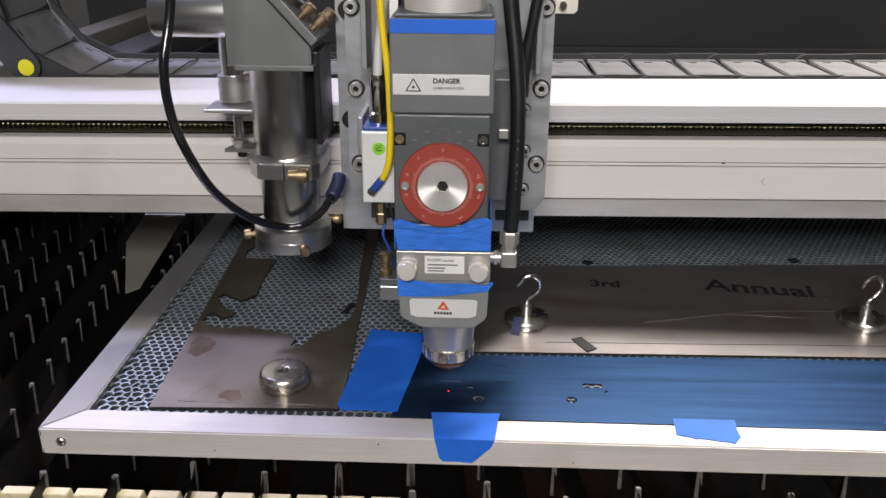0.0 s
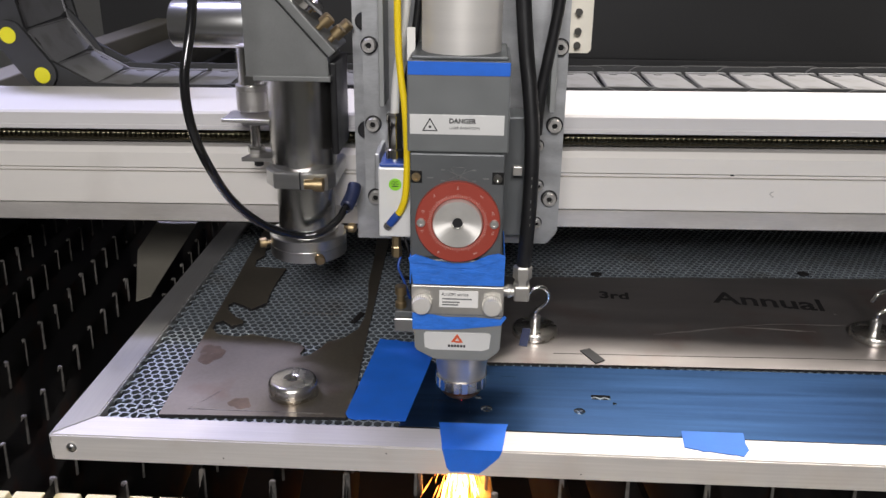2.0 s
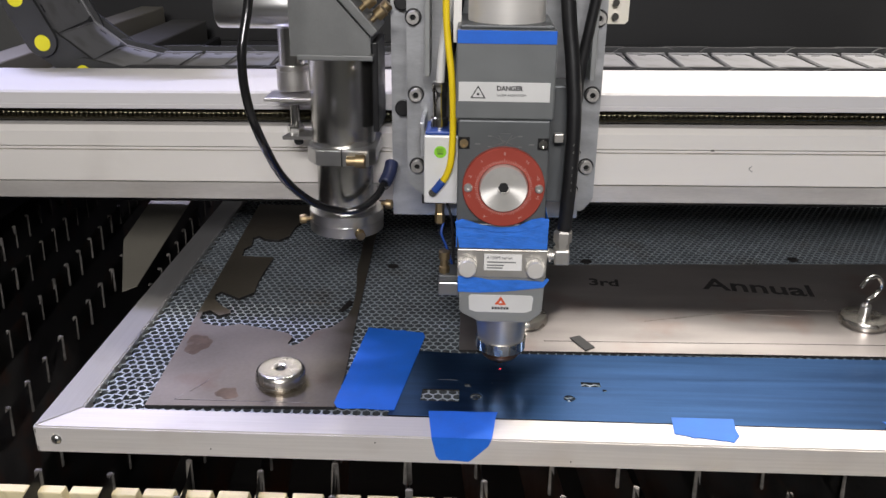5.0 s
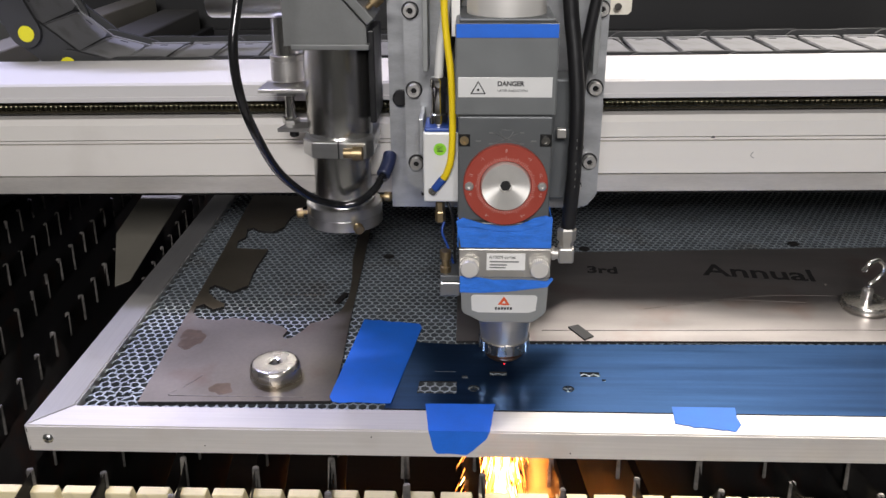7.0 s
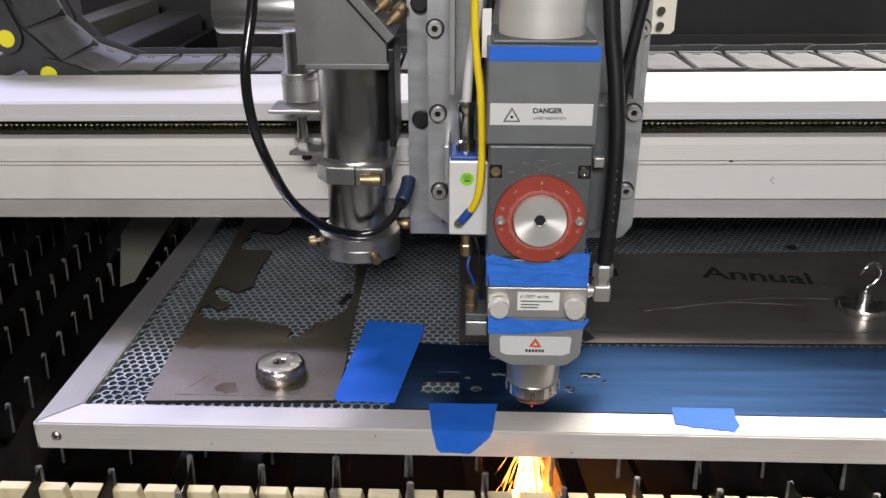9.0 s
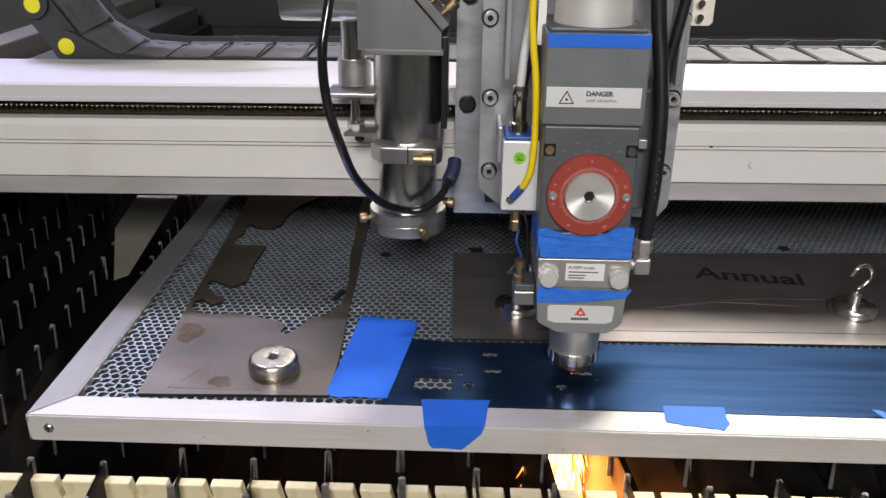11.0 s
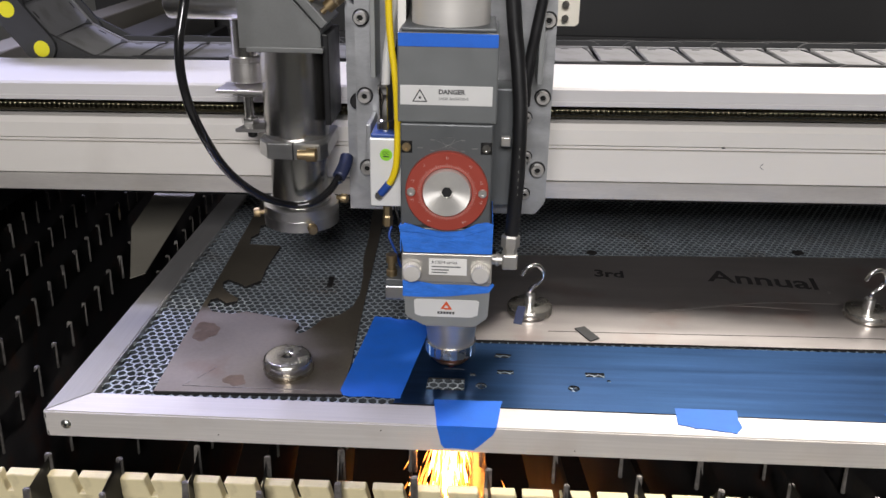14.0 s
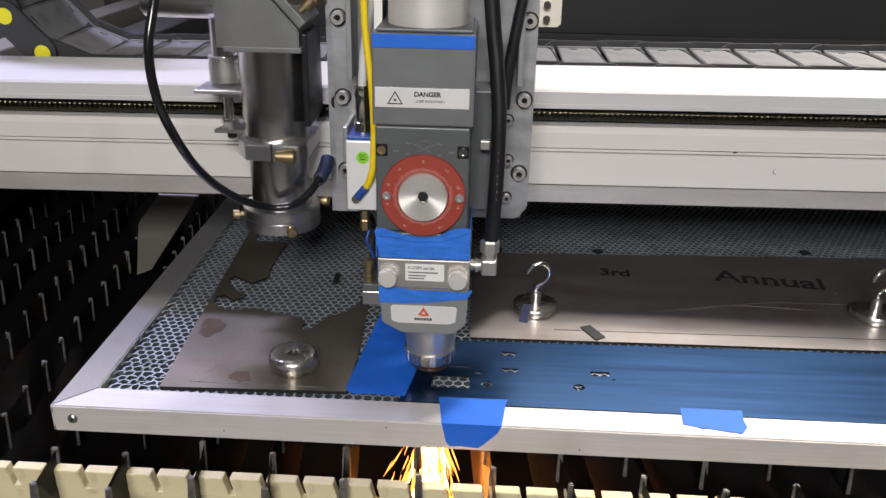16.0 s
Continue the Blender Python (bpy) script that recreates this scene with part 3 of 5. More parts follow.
def blue_sheet():
    out = [(0.268, 0.034), (0.98, 0.0325), (0.98, 0.149), (0.322, 0.136), (0.284, 0.139)]
    holes = [ring_points(0.338, 0.0645, 0.0048, 16), ring_points(0.4145, 0.0655, 0.0048, 16),
             [(0.4265, 0.0845), (0.4425, 0.0845), (0.4425, 0.0915), (0.4265, 0.0915)],
             [(0.4435, 0.0775), (0.4465, 0.0775), (0.4465, 0.0805), (0.4435, 0.0805)],
             [(0.3285, 0.0795), (0.334, 0.0795), (0.3325, 0.0835), (0.3285, 0.0835)],
             HOLE_BIG, HOLE_MID, HOLE_FAR]
    s = solid("blue_sheet", slab(out, 0.0012, holes, at=SHEET_TOP), M_SHEET, "brushed thin sheet with blue film and small cut-outs", "metal sheet")
    burnt_edges(s)
    part("kerf_line", box(0.306, 0.323, 0.0895, 0.0899, SHEET_TOP - 0.0002, SHEET_TOP + 0.00015), M_TIP, s, "thin bright cut line")
    for k, (x, y) in enumerate(((0.338, 0.0645), (0.4145, 0.0655))):
        for a in (90, 210, 330):
            part("spoke", tube([(x, y, SHEET_TOP - 0.0008), (x + 0.0024 * math.cos(radians(a)), y + 0.0024 * math.sin(radians(a)), SHEET_TOP - 0.0008), (x + 0.0049 * math.cos(radians(a)), y + 0.0049 * math.sin(radians(a)), SHEET_TOP - 0.0008)], 0.0004, 5, 2), M_SHEET, s)
    return s


blue_sheet()


def shrink(loop, d):
    cx, cy = sum(p[0] for p in loop) / len(loop), sum(p[1] for p in loop) / len(loop)
    return [(x + d * (1 if x < cx else -1), y + d * (1 if y < cy else -1)) for x, y in loop]


slugs = []
for loop in (HOLE_BIG, HOLE_MID, HOLE_FAR):
    slugs.append(solid("cut_slug", slab(shrink(loop, 0.00012), 0.0011, at=SHEET_TOP - 0.00008), M_SHEET, "small blue-filmed piece cut out of the sheet", "cut piece", "pieces cut from the blue sheet"))


# ---------- blue masking tape ----------
def ragged(a, b, n, amp, rng):
    """Points from a to b with a torn edge."""
    return [(a[0] + (b[0] - a[0]) * k / n + (rng.uniform(-amp, amp) if 0 < k < n else 0), a[1] + (b[1] - a[1]) * k / n + (rng.uniform(-amp, amp) if 0 < k < n else 0)) for k in range(n)]


def tapes():
    rng = random.Random(8)
    c = [(0.2235, 0.048), (0.2265, 0.0415), (0.2325, 0.0395)] + ragged((0.24, 0.0405), (0.273, 0.040), 5, 0.0006, rng) + [(0.273, 0.040), (0.2905, 0.163)]
    c += ragged((0.2885, 0.171), (0.239, 0.179), 8, 0.0012, rng) + [(0.236, 0.179)]
    solid("masking_tape", slab(c, 0.0005, at=-0.0024), M_TAPE, "wide strip of bright blue masking tape over two sheets", "tape")
    # tape folded over the front rail
    t = thing("masking_tape", "blue masking tape folded over the front rail", "tape")
    top = [(0.3005, 0.0352), (0.318, 0.0357), (0.336, 0.0355), (0.355, 0.0362), (0.3535, 0.030), (0.3515, 0.012), (0.350, -0.0004), (0.3045, -0.0004), (0.3035, 0.01), (0.302, 0.022)]
    part("top_flap", slab(top, 0.0004, at=0.0006), M_TAPE, t)
    front = [(0.3045, 0.0006), (0.350, 0.0006), (0.3475, -0.006), (0.3375, -0.0165), (0.333, -0.0205), (0.32, -0.0195), (0.311, -0.0198), (0.308, -0.016), (0.306, -0.006)]
    part("front_flap", slab(front, 0.0004, plane="y", at=-0.0006), M_TAPE, t)
    b = [(0.4885, 0.0135), (0.4905, 0.0355), (0.5385, 0.0355), (0.5365, 0.022), (0.537, 0.013)] + ragged((0.5305, 0.004), (0.494, 0.0115), 9, 0.0012, rng)
    solid("masking_tape", slab(b, 0.0005, at=0.0007), M_TAPE_OLD, "worn torn blue masking tape piece on the rail", "tape")
    d = [(0.654, 0.038), (0.662, 0.0365), (0.664, 0.0325), (0.70, 0.036), (0.70, 0.006)] + ragged((0.668, 0.0005), (0.662, 0.022), 5, 0.001, rng)
    solid("masking_tape", slab(d, 0.0005, at=0.0007), M_TAPE_OLD, "worn torn blue masking tape piece on the rail", "tape")


tapes()


# ---------- magnets and scraps ----------
def cup_magnet():
    m = thing("cup_magnet", "round nickel-plated cup magnet with a centre hole on the sheet", "magnet", where=(0.1745, 0.0775, PLATE_TOP))
    part("cup", lathe([(0.0204, 0), (0.0208, 0.0006), (0.0208, 0.0042), (0.0204, 0.0046), (0.0204, 0.0052), (0.0208, 0.0056), (0.0208, 0.0095), (0.0199, 0.0122), (0.018, 0.0138), (0.0174, 0.01395), (0.0168, 0.014),
                       (0.0062, 0.0142), (0.0055, 0.0141), (0.0045, 0.0136), (0.0043, 0.011)], seg=56), M_NICKEL, m)
    part("hole", lathe([(0.0041, 0.0102), (0.0041, 0.0112)], seg=20), M_SLOT, m)
    return m


cup_magnet()


def hook_magnet(x, y, turn):
    m = thing("hook_magnet", "nickel-plated pot magnet with a steel hook", "magnet", "hook magnets on the steel sheet", where=(x, y, PLATE_TOP + 0.0008))
    m.rotation_euler = (0, 0, radians(turn))
    part("pot", lathe([(0.021, 0), (0.022, 0.0006), (0.022, 0.0055), (0.0208, 0.0074), (0.006, 0.0088)], seg=48), M_NICKEL, m)
    part("stem", lathe([(0.0052, 0.0078), (0.0052, 0.0185), (0.0046, 0.0192), (0.003, 0.0205)], seg=24), M_STEEL, m)
    pts = [(0, 0, 0.0185), (0.0005, 0, 0.024), (0.0065, 0, 0.0285), (0.0115, 0, 0.0355), (0.0105, 0, 0.0435), (0.004, 0, 0.0485), (-0.004, 0, 0.0465), (-0.0085, 0, 0.0405), (-0.0095, 0, 0.0385)]
    part("hook", tube(pts, 0.0023, 12, 8), M_CHROME, m)
    return m


hook_magnet(0.384, 0.2, 8)
hook_magnet(0.711, 0.213, 12)
scrap = solid("cut_slug", slab([(-0.0045, -0.009), (0.0035, -0.009), (0.0045, 0.009), (-0.0035, 0.009)], 0.0011), M_ELBOW, "small dark blue metal scrap leaning on the magnet", "metal scrap")
scrap.matrix_world = pose(0.3735, 0.1785, 0.0045, 42, 0, -12)
chip = solid("cut_slug", slab([(0.4245, 0.166), (0.434, 0.1705), (0.4455, 0.149), (0.4365, 0.1425)], 0.0011, at=-0.0008), M_CASE, "small dark grey metal offcut on the steel sheet", "metal scrap")
flake = solid("cut_slug", slab([(0.336, 0.347), (0.352, 0.349), (0.354, 0.336), (0.342, 0.334)], 0.0011, at=-0.0012), M_CUT, "small black metal offcut at the sheet's edge", "metal scrap")
bit = solid("cut_slug", slab([(-0.006, -0.0103), (-0.001, -0.0128), (0.006, 0.0097), (0.001, 0.0132)], 0.0011, at=-0.0014), M_CUT, "small black metal offcut at the cut-out's edge", "metal scrap")
for x, y in ((0.462, 0.356), (0.70, 0.375), (0.245, 0.33)):
    solid("burr_piece", lathe([(0.006, 0), (0.0065, 0.0008), (0.004, 0.0018)], (x, y, -0.0052), "z", 9), M_CUT, "small round black slug on the honeycomb", "metal scrap")

nicks = bmesh.new()
for k in range(9):
    x = 0.150 + 0.0047 * k
    add_box(nicks, x, x + 0.0028, 0.2346, 0.2353, -0.0062, -0.0048)
solid("scraped_cell_edges", nicks, M_TIP, "row of bright scraped honeycomb cell edges", "honeycomb", kind="stuff")


# ---------- the gantry beam ----------
def bar(profile, x0, x1):
    """A profile in y and z drawn out along x."""
    bm = bmesh.new()
    a = [bm.verts.new((x0, y, z)) for y, z in profile]
    b = [bm.verts.new((x1, y, z)) for y, z in profile]
    bm.faces.new(a)
    bm.faces.new(list(reversed(b)))
    for k in range(len(a)):
        bm.faces.new((a[k], b[k], b[(k + 1) % len(a)], a[(k + 1) % len(a)]))
    bmesh.ops.recalc_face_normals(bm, faces=bm.faces)
    return bm


def helix(x0, x1, pitch, r0, r1, centre, around=12, steps=8):
    """A threaded rod along x: the crest winds round it once in each pitch."""
    n = int((x1 - x0) / pitch * steps)
    verts, faces = [], []
    for i in range(n + 1):
        for k in range(around):
            a = 2 * math.pi * k / around
            crest = (i / steps + k / around) % 1.0
            r = r0 + (r1 - r0) * max(0.0, min(1.0, 2.2 - 4.0 * abs(crest - 0.5)))
            verts.append((x0 + i * pitch / steps, centre[0] + r * math.cos(a), centre[1] + r * math.sin(a)))
    for i in range(n):
        for k in range(around):
            q = (k + 1) % around
            faces.append((i * around + k, i * around + q, (i + 1) * around + q, (i + 1) * around + k))
    me = bpy.data.meshes.new("thread")
    me.from_pydata(verts, [], faces)
    bm = bmesh.new()
    bm.from_mesh(me)
    bpy.data.meshes.remove(me)
    for f in bm.faces:
        f.smooth = True
    bmesh.ops.recalc_face_normals(bm, faces=bm.faces)
    return bm


def gantry_beam():
    g = thing("gantry_beam", "pale anodised aluminium gantry beam with a long slot", "gantry beam")
    part("lower_strip", bar([(0.0005, 0.0947), (0.0, 0.0952), (0.0, 0.1113), (0.0005, 0.1118), (0.118, 0.1118), (0.118, 0.0947)], -1.1, 1.2), M_STRIP, g, "worn metallic lower strip of the beam")
    part("lower_profile", bar([(0.012, 0.1119), (0.012, 0.1132), (0.0, 0.1133), (0.0, 0.1445), (0.007, 0.1446), (0.007, 0.1456), (0.0008, 0.1457),
                               (0.0008, 0.1481), (0.008, 0.1482), (0.008, 0.1491), (0.0, 0.1492), (0.0, 0.1636), (0.005, 0.1689), (0.03, 0.1697), (0.118, 0.1697), (0.118, 0.1119)], -1.1, 1.2), M_BEAM, g)
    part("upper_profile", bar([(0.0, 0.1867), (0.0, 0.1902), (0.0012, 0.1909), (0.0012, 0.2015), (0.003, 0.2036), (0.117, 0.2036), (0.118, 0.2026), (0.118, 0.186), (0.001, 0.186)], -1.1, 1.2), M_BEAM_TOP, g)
    # black block fills the slot as its shade
    part("slot_back", box(-1.1, 1.2, 0.026, 0.117, 0.1699, 0.1858), M_SLOT, g, "black fill for the shade in the slot behind the screw")
    # added box under the chain: keeps lamp light off the rear honeycomb
    part("rear_beam", box(-1.1, 1.2, 0.1185, 0.31, 0.05, 0.163, 0.002), M_CASE, g, "dark box added behind the beam to block light, under the chain")
    part("lead_screw", helix(-1.1, 1.2, 0.0049, 0.0052, 0.0068, (0.015, 0.1782)), M_SCREW, g, "oily dark threaded lead screw")
    part("scuff", tube([(0.262, -0.0002, 0.1485), (0.265, -0.0002, 0.1485)], 0.0007, 6, 2), M_CUT, g)
    part("pencil_mark", tube([(0.303, -0.0001, 0.1334), (0.3005, -0.0001, 0.1302), (0.304, -0.0001, 0.1276)], 0.00025, 5, 2), M_GREYBAR, g)
    return g


gantry = gantry_beam()

CH_R, CH_Z, CH_P = 0.1125, 0.1875, 0.0511


def chain_link(chain, m, odd, name="link"):
    link = part(name, box(-0.0235, 0.0235, 0.137, 0.2425, 0.0095, 0.0125, 0.0009), M_CHAIN_GREY, chain)
    link.matrix_local = m
    seg = [(0.024 + 0.017 * math.cos(a), 0.017 * math.sin(a)) for a in np.linspace(-math.pi / 2, math.pi / 2, 10)]
    seg += [(-0.024 + 0.017 * math.cos(a), 0.017 * math.sin(a)) for a in np.linspace(math.pi / 2, 3 * math.pi / 2, 10)]
    part("side_plate", slab(seg, 0.005, plane="y", at=0.126 + 0.0054 * odd), M_CHAIN_DARK, link, "dark nylon side plate")
    tall = [(x * 1.04, z * 1.18) for x, z in seg]
    part("side_plate", slab(tall, 0.005, plane="y", at=0.243 + 0.0054 * odd), M_CHAIN_DARK, link, "dark nylon side plate")
    part("cap", lathe([(0.0088, 0), (0.0088, 0.005), (0.0082, 0.0056), (0.004, 0.0058)], (-0.0255, 0.131, 0), "y", 24), M_YELLOW_CAP, link, "round yellow cap")
    for y in (0.1375, 0.2395):
        part("rim", box(-0.0238, 0.0225, y, y + 0.0035, 0.0124, 0.0142, 0.0005), M_CHAIN_GREY, link)
    part("crossbar", slab([(0.0235, 0.1375), (0.0246, 0.1375), (0.0205, 0.225), (0.0235, 0.2425), (0.0145, 0.2425), (0.0193, 0.225)], 0.0035, at=0.0137), M_CHAIN_DARK, link)
    part("rib", box(-0.0225, -0.021, 0.1415, 0.2385, 0.0124, 0.0133, 0.0003), M_CHAIN_GREY, link)
    for y in (0.145, 0.232):
        part("clip", box(-0.0105, -0.0015, y - 0.0009, y + 0.0009, 0.0122, 0.0131), M_CHAIN_DARK, link)
    return link


def chain_pose(along, centre):
    """A link of the chain, by its way along the chain from the start of the bend, whose centre lies at x = centre."""
    if along <= 0:
        return pose(centre - along, 0, CH_Z)
    a = along / CH_R
    return pose(centre - CH_R * math.sin(a), 0, CH_Z + CH_R - CH_R * math.cos(a), 0, math.degrees(a), 0)


def cable_chain():
    c = thing("cable_chain", "grey and charcoal nylon cable drag chain with yellow caps", "cable chain")
    bend = []
    for k in range(-24, 8):
        along = 0.0601 + 0.0511 * k
        link = chain_link(c, chain_pose(along, -0.315), k % 2)
        if k > -5:
            bend.append((link, along))
    return c, bend


chain, bend_links = cable_chain()


# ---------- carriage with the older mirror head ----------
def brass_knob(x, y, z, parent, direction, r=0.0042, long=0.0055, name="thumbscrew"):
    bm = lathe([(0.002, 0), (0.002, 0.004), (r, 0.0042), (r, 0.0042 + long - 0.001), (r - 0.0008, 0.0042 + long)], (0, 0, 0), "z", 18)
    q = Vector((0, 0, 1)).rotation_difference(Vector(direction)).to_matrix().to_4x4()
    bm.transform(Matrix.Translation((x, y, z)) @ q)
    return part(name, bm, M_BRASS, parent, "knurled brass thumbscrew")


def carriage_thing():
    c = thing("carriage", "grey carriage plate with steel mirror tube and clamp", "carriage")
    part("back_plate", slab([(-0.104, 0.0885), (0.074, 0.0885), (0.074, 0.5), (-0.104, 0.5)], 0.012, plane="y", at=0.134), M_PLATE_ALU, c)
    part("slide_block", box(-0.09, 0.05, 0.1465, 0.1572, 0.12, 0.30, 0.002), M_PLATE_ALU, c)
    for x in (-0.06, 0.045):
        part("guide_block", box(x - 0.014, x + 0.014, 0.061, 0.1335, 0.125, 0.34, 0.001), M_CASE, c)
    for z in (0.205, 0.30):
        part("black_bolt", lathe([(0.0075, 0), (0.0075, 0.006), (0.006, 0.0075)], (-0.0932, 0.134, z - 0.0105), "y", 20), M_RUBBER, c)
    cx, cy = -0.131, 0.052
    part("upper_tube", lathe([(0.0262, 0.176), (0.0266, 0.178), (0.0266, 0.2055), (0.0269, 0.2058), (0.0269, 0.252)], (cx, cy, 0), seg=56), M_TUBE, c, "dark polished steel tube")
    # plate coloured black for the shadow to the right of the tube
    part("tube_plate", box(-0.1035, -0.0985, 0.03, 0.0835, 0.19, 0.262, 0.001), M_RUBBER, c)
    part("lower_tube", lathe([(0.0236, 0.112), (0.0238, 0.1135), (0.0238, 0.165)], (cx, cy, 0), seg=56), M_TUBE, c, "dark polished steel tube")
    part("nose_ring", lathe([(0.0314, 0.099), (0.032, 0.0996), (0.032, 0.1085), (0.0315, 0.1085), (0.0315, 0.1091), (0.032, 0.1091), (0.032, 0.117), (0.0314, 0.1176), (0.0238, 0.1176)], (cx, cy, 0), seg=56), M_STEEL, c)
    part("nose_seal", lathe([(0.0258, 0.1178), (0.0258, 0.121), (0.0254, 0.1214), (0.0245, 0.1214)], (cx, cy, 0), seg=56), M_TUBE, c)
    brass_knob(cx + 0.0138, cy - 0.0288, 0.1055, c, (0.35, -0.92, -0.1))
    brass_knob(cx - 0.0308, cy - 0.006, 0.108, c, (-0.95, -0.3, 0))
    brass_knob(cx + 0.0298, cy + 0.008, 0.118, c, (0.95, -0.2, 0))
    # split clamp round the tube
    ring = [(-0.1595, 0.055), (-0.1595, 0.036), (-0.150, 0.022), (-0.107, 0.020), (-0.102, 0.03), (-0.102, 0.0835), (-0.155, 0.0835)]
    cb = slab(ring, 0.0135, at=0.1765)
    bmesh.ops.bevel(cb, geom=[e for e in cb.edges if len(e.link_faces) == 2 and e.calc_face_angle(0) > 0.4], offset=0.0009, segments=2, affect="EDGES")
    part("clamp", cb, M_STEEL, c, "bright steel split clamp")
    part("clamp_slit", box(-0.1292, -0.1283, 0.0195, 0.024, 0.1632, 0.1768), M_SLOT, c)
    k = part("clamp_screw", lathe([(0.004, 0), (0.004, 0.007), (0.0056, 0.0072), (0.0056, 0.0145), (0.005, 0.0152)], (-0.124, 0.016, 0.1692), "x", 22), M_BRASS, c, "knurled brass clamp screw")
    # mirror housing with sloping face
    mb = slab([(-0.1685, 0.2515), (-0.1035, 0.2515), (-0.1035, 0.2655), (-0.1665, 0.336), (-0.1665, 0.37), (-0.1665, 0.2515)], 0.056, plane="y", at=0.024)
    bmesh.ops.bevel(mb, geom=[e for e in mb.edges if len(e.link_faces) == 2 and e.calc_face_angle(0) > 0.4], offset=0.001, segments=2, affect="EDGES")
    part("mirror_housing", mb, M_BOX, c, "grey sloping mirror housing")
    part("housing_foot", box(-0.1615, -0.1015, 0.0225, 0.083, 0.2485, 0.2528, 0.0008), M_BOX, c)
    slope = Matrix.Translation((-0.135, 0.052, 0.3008)) @ Matrix(((-0.666, 0, 0.746, 0), (0, 1, 0, 0), (0.746, 0, 0.666, 0), (0, 0, 0, 1)))

    def sloped(bm):
        bm.transform(slope)
        bmesh.ops.recalc_face_normals(bm, faces=bm.faces)
        return bm

    part("mirror_flange", sloped(box(-0.047, 0.058, -0.0275, 0.0275, 0.0012, 0.0085, 0.001)), M_BOX, c)
    part("mirror_cell", sloped(lathe([(0.022, 0.0092), (0.022, 0.015), (0.019, 0.0165), (0.012, 0.0165), (0.011, 0.0125)], seg=36)), M_CHROME, c, "bright round mirror cell")
    for a, b in ((-0.038, -0.018), (-0.038, 0.018), (0.046, -0.018), (-0.026, -0.022)):
        part("adjuster", sloped(lathe([(0.0022, 0.0088), (0.0022, 0.014), (0.005, 0.0142), (0.005, 0.0215), (0.004, 0.0222)], (a, b, 0), seg=16)), M_BRASS, c, "brass adjusting screw")
    # beam tube, post and brackets
    part("beam_tube", lathe([(0.0172, -0.236), (0.0178, -0.235), (0.0178, -0.1755)], (0, 0.052, 0.2935), "x", 48), M_STEEL, c, "polished steel beam tube")
    px, py = -0.184, 0.072
    part("post", lathe([(0.0108, 0.243), (0.0108, 0.33)], (px, py, 0), seg=32), M_TUBE, c)
    part("collar", lathe([(0.013, 0.2225), (0.0135, 0.223), (0.0135, 0.2385), (0.013, 0.239), (0.013, 0.2405), (0.0135, 0.241), (0.0135, 0.2435), (0.0118, 0.2437)], (px, py, 0), seg=36), M_SATIN, c)
    part("bracket_plate", box(-0.2045, -0.155, 0.048, 0.0835, 0.2165, 0.2195, 0.0006), M_SATIN, c)
    part("nut", lathe([(0.0085, 0.2105), (0.0125, 0.2118), (0.0125, 0.2162)], (px, py, 0), seg=28), M_STEEL, c)
    part("stem", lathe([(0.0042, 0.186), (0.0042, 0.2105)], (px, py, 0), seg=18), M_TUBE, c)
    part("stem_nut", lathe([(0.0075, 0.186), (0.0075, 0.191)], (px, py, 0), seg=6), M_TUBE, c)
    part("lower_bracket", slab([(-0.192, 0.053), (-0.15, 0.053), (-0.15, 0.0835), (-0.184, 0.0835)], 0.003, at=0.186), M_GREYBAR, c)
    part("bracket_screw", lathe([(0.003, 0.177), (0.004, 0.178), (0.004, 0.1828)], (px + 0.004, 0.062, 0), seg=14), M_RUBBER, c)
    # the mirror unit stands a little larger and further back on the carriage
    shift = Matrix.Translation((0.0045, 0.049, -0.028)) @ Matrix.Scale(1.076, 4)
    for ob in c.children:
        if ob.name.split(".")[0] not in ("back_plate", "slide_block", "black_bolt"):
            ob.data.transform(shift)
    for ob in c.children:
        if ob.name.split(".")[0] in ("upper_tube", "tube_plate", "lower_tube", "nose_ring", "nose_seal", "thumbscrew", "clamp", "clamp_slit", "clamp_screw", "mirror_housing", "housing_foot", "mirror_flange", "mirror_cell", "adjuster"):
            ob.data.transform(Matrix.Translation((-0.0088, 0, 0.0074)))
    for name in ("upper_tube", "lower_tube", "post"):
        for ob in c.children:
            if ob.name.split(".")[0] == name:
                co = [v.co for v in ob.data.vertices]
                mid = Vector((sum(v.x for v in co) / len(co), sum(v.y for v in co) / len(co), 0))
                ob.data.transform(Matrix.Translation(-mid))
                ob.location = mid
    # air hose loop
    pts = [(-0.1075, 0.102, 0.133), (-0.1145, 0.084, 0.1235), (-0.128, 0.068, 0.117), (-0.1455, 0.062, 0.117), (-0.1635, 0.03, 0.1365), (-0.1775, -0.003, 0.1665), (-0.184, -0.032, 0.201), (-0.1905, -0.045, 0.235), (-0.1925, -0.045, 0.2695), (-0.1875, -0.035, 0.3055), (-0.1815, -0.03, 0.3555)]
    part("air_hose", tube(pts, 0.0034, 14, 8), M_GLOSSHOSE, c, "glossy black air hose")
    part("hose_elbow", tube([(-0.1035, 0.118, 0.145), (-0.1045, 0.11, 0.139), (-0.1085, 0.1, 0.131)], 0.0062, 16, 5), M_ELBOW, c, "blue-black push-in elbow")
    part("elbow_collar", lathe([(0.005, 0), (0.0056, 0.001), (0.0056, 0.003)], (-0.1095, 0.097, 0.127), "z", 18), M_TUBE, c)
    return c


carriage = carriage_thing()


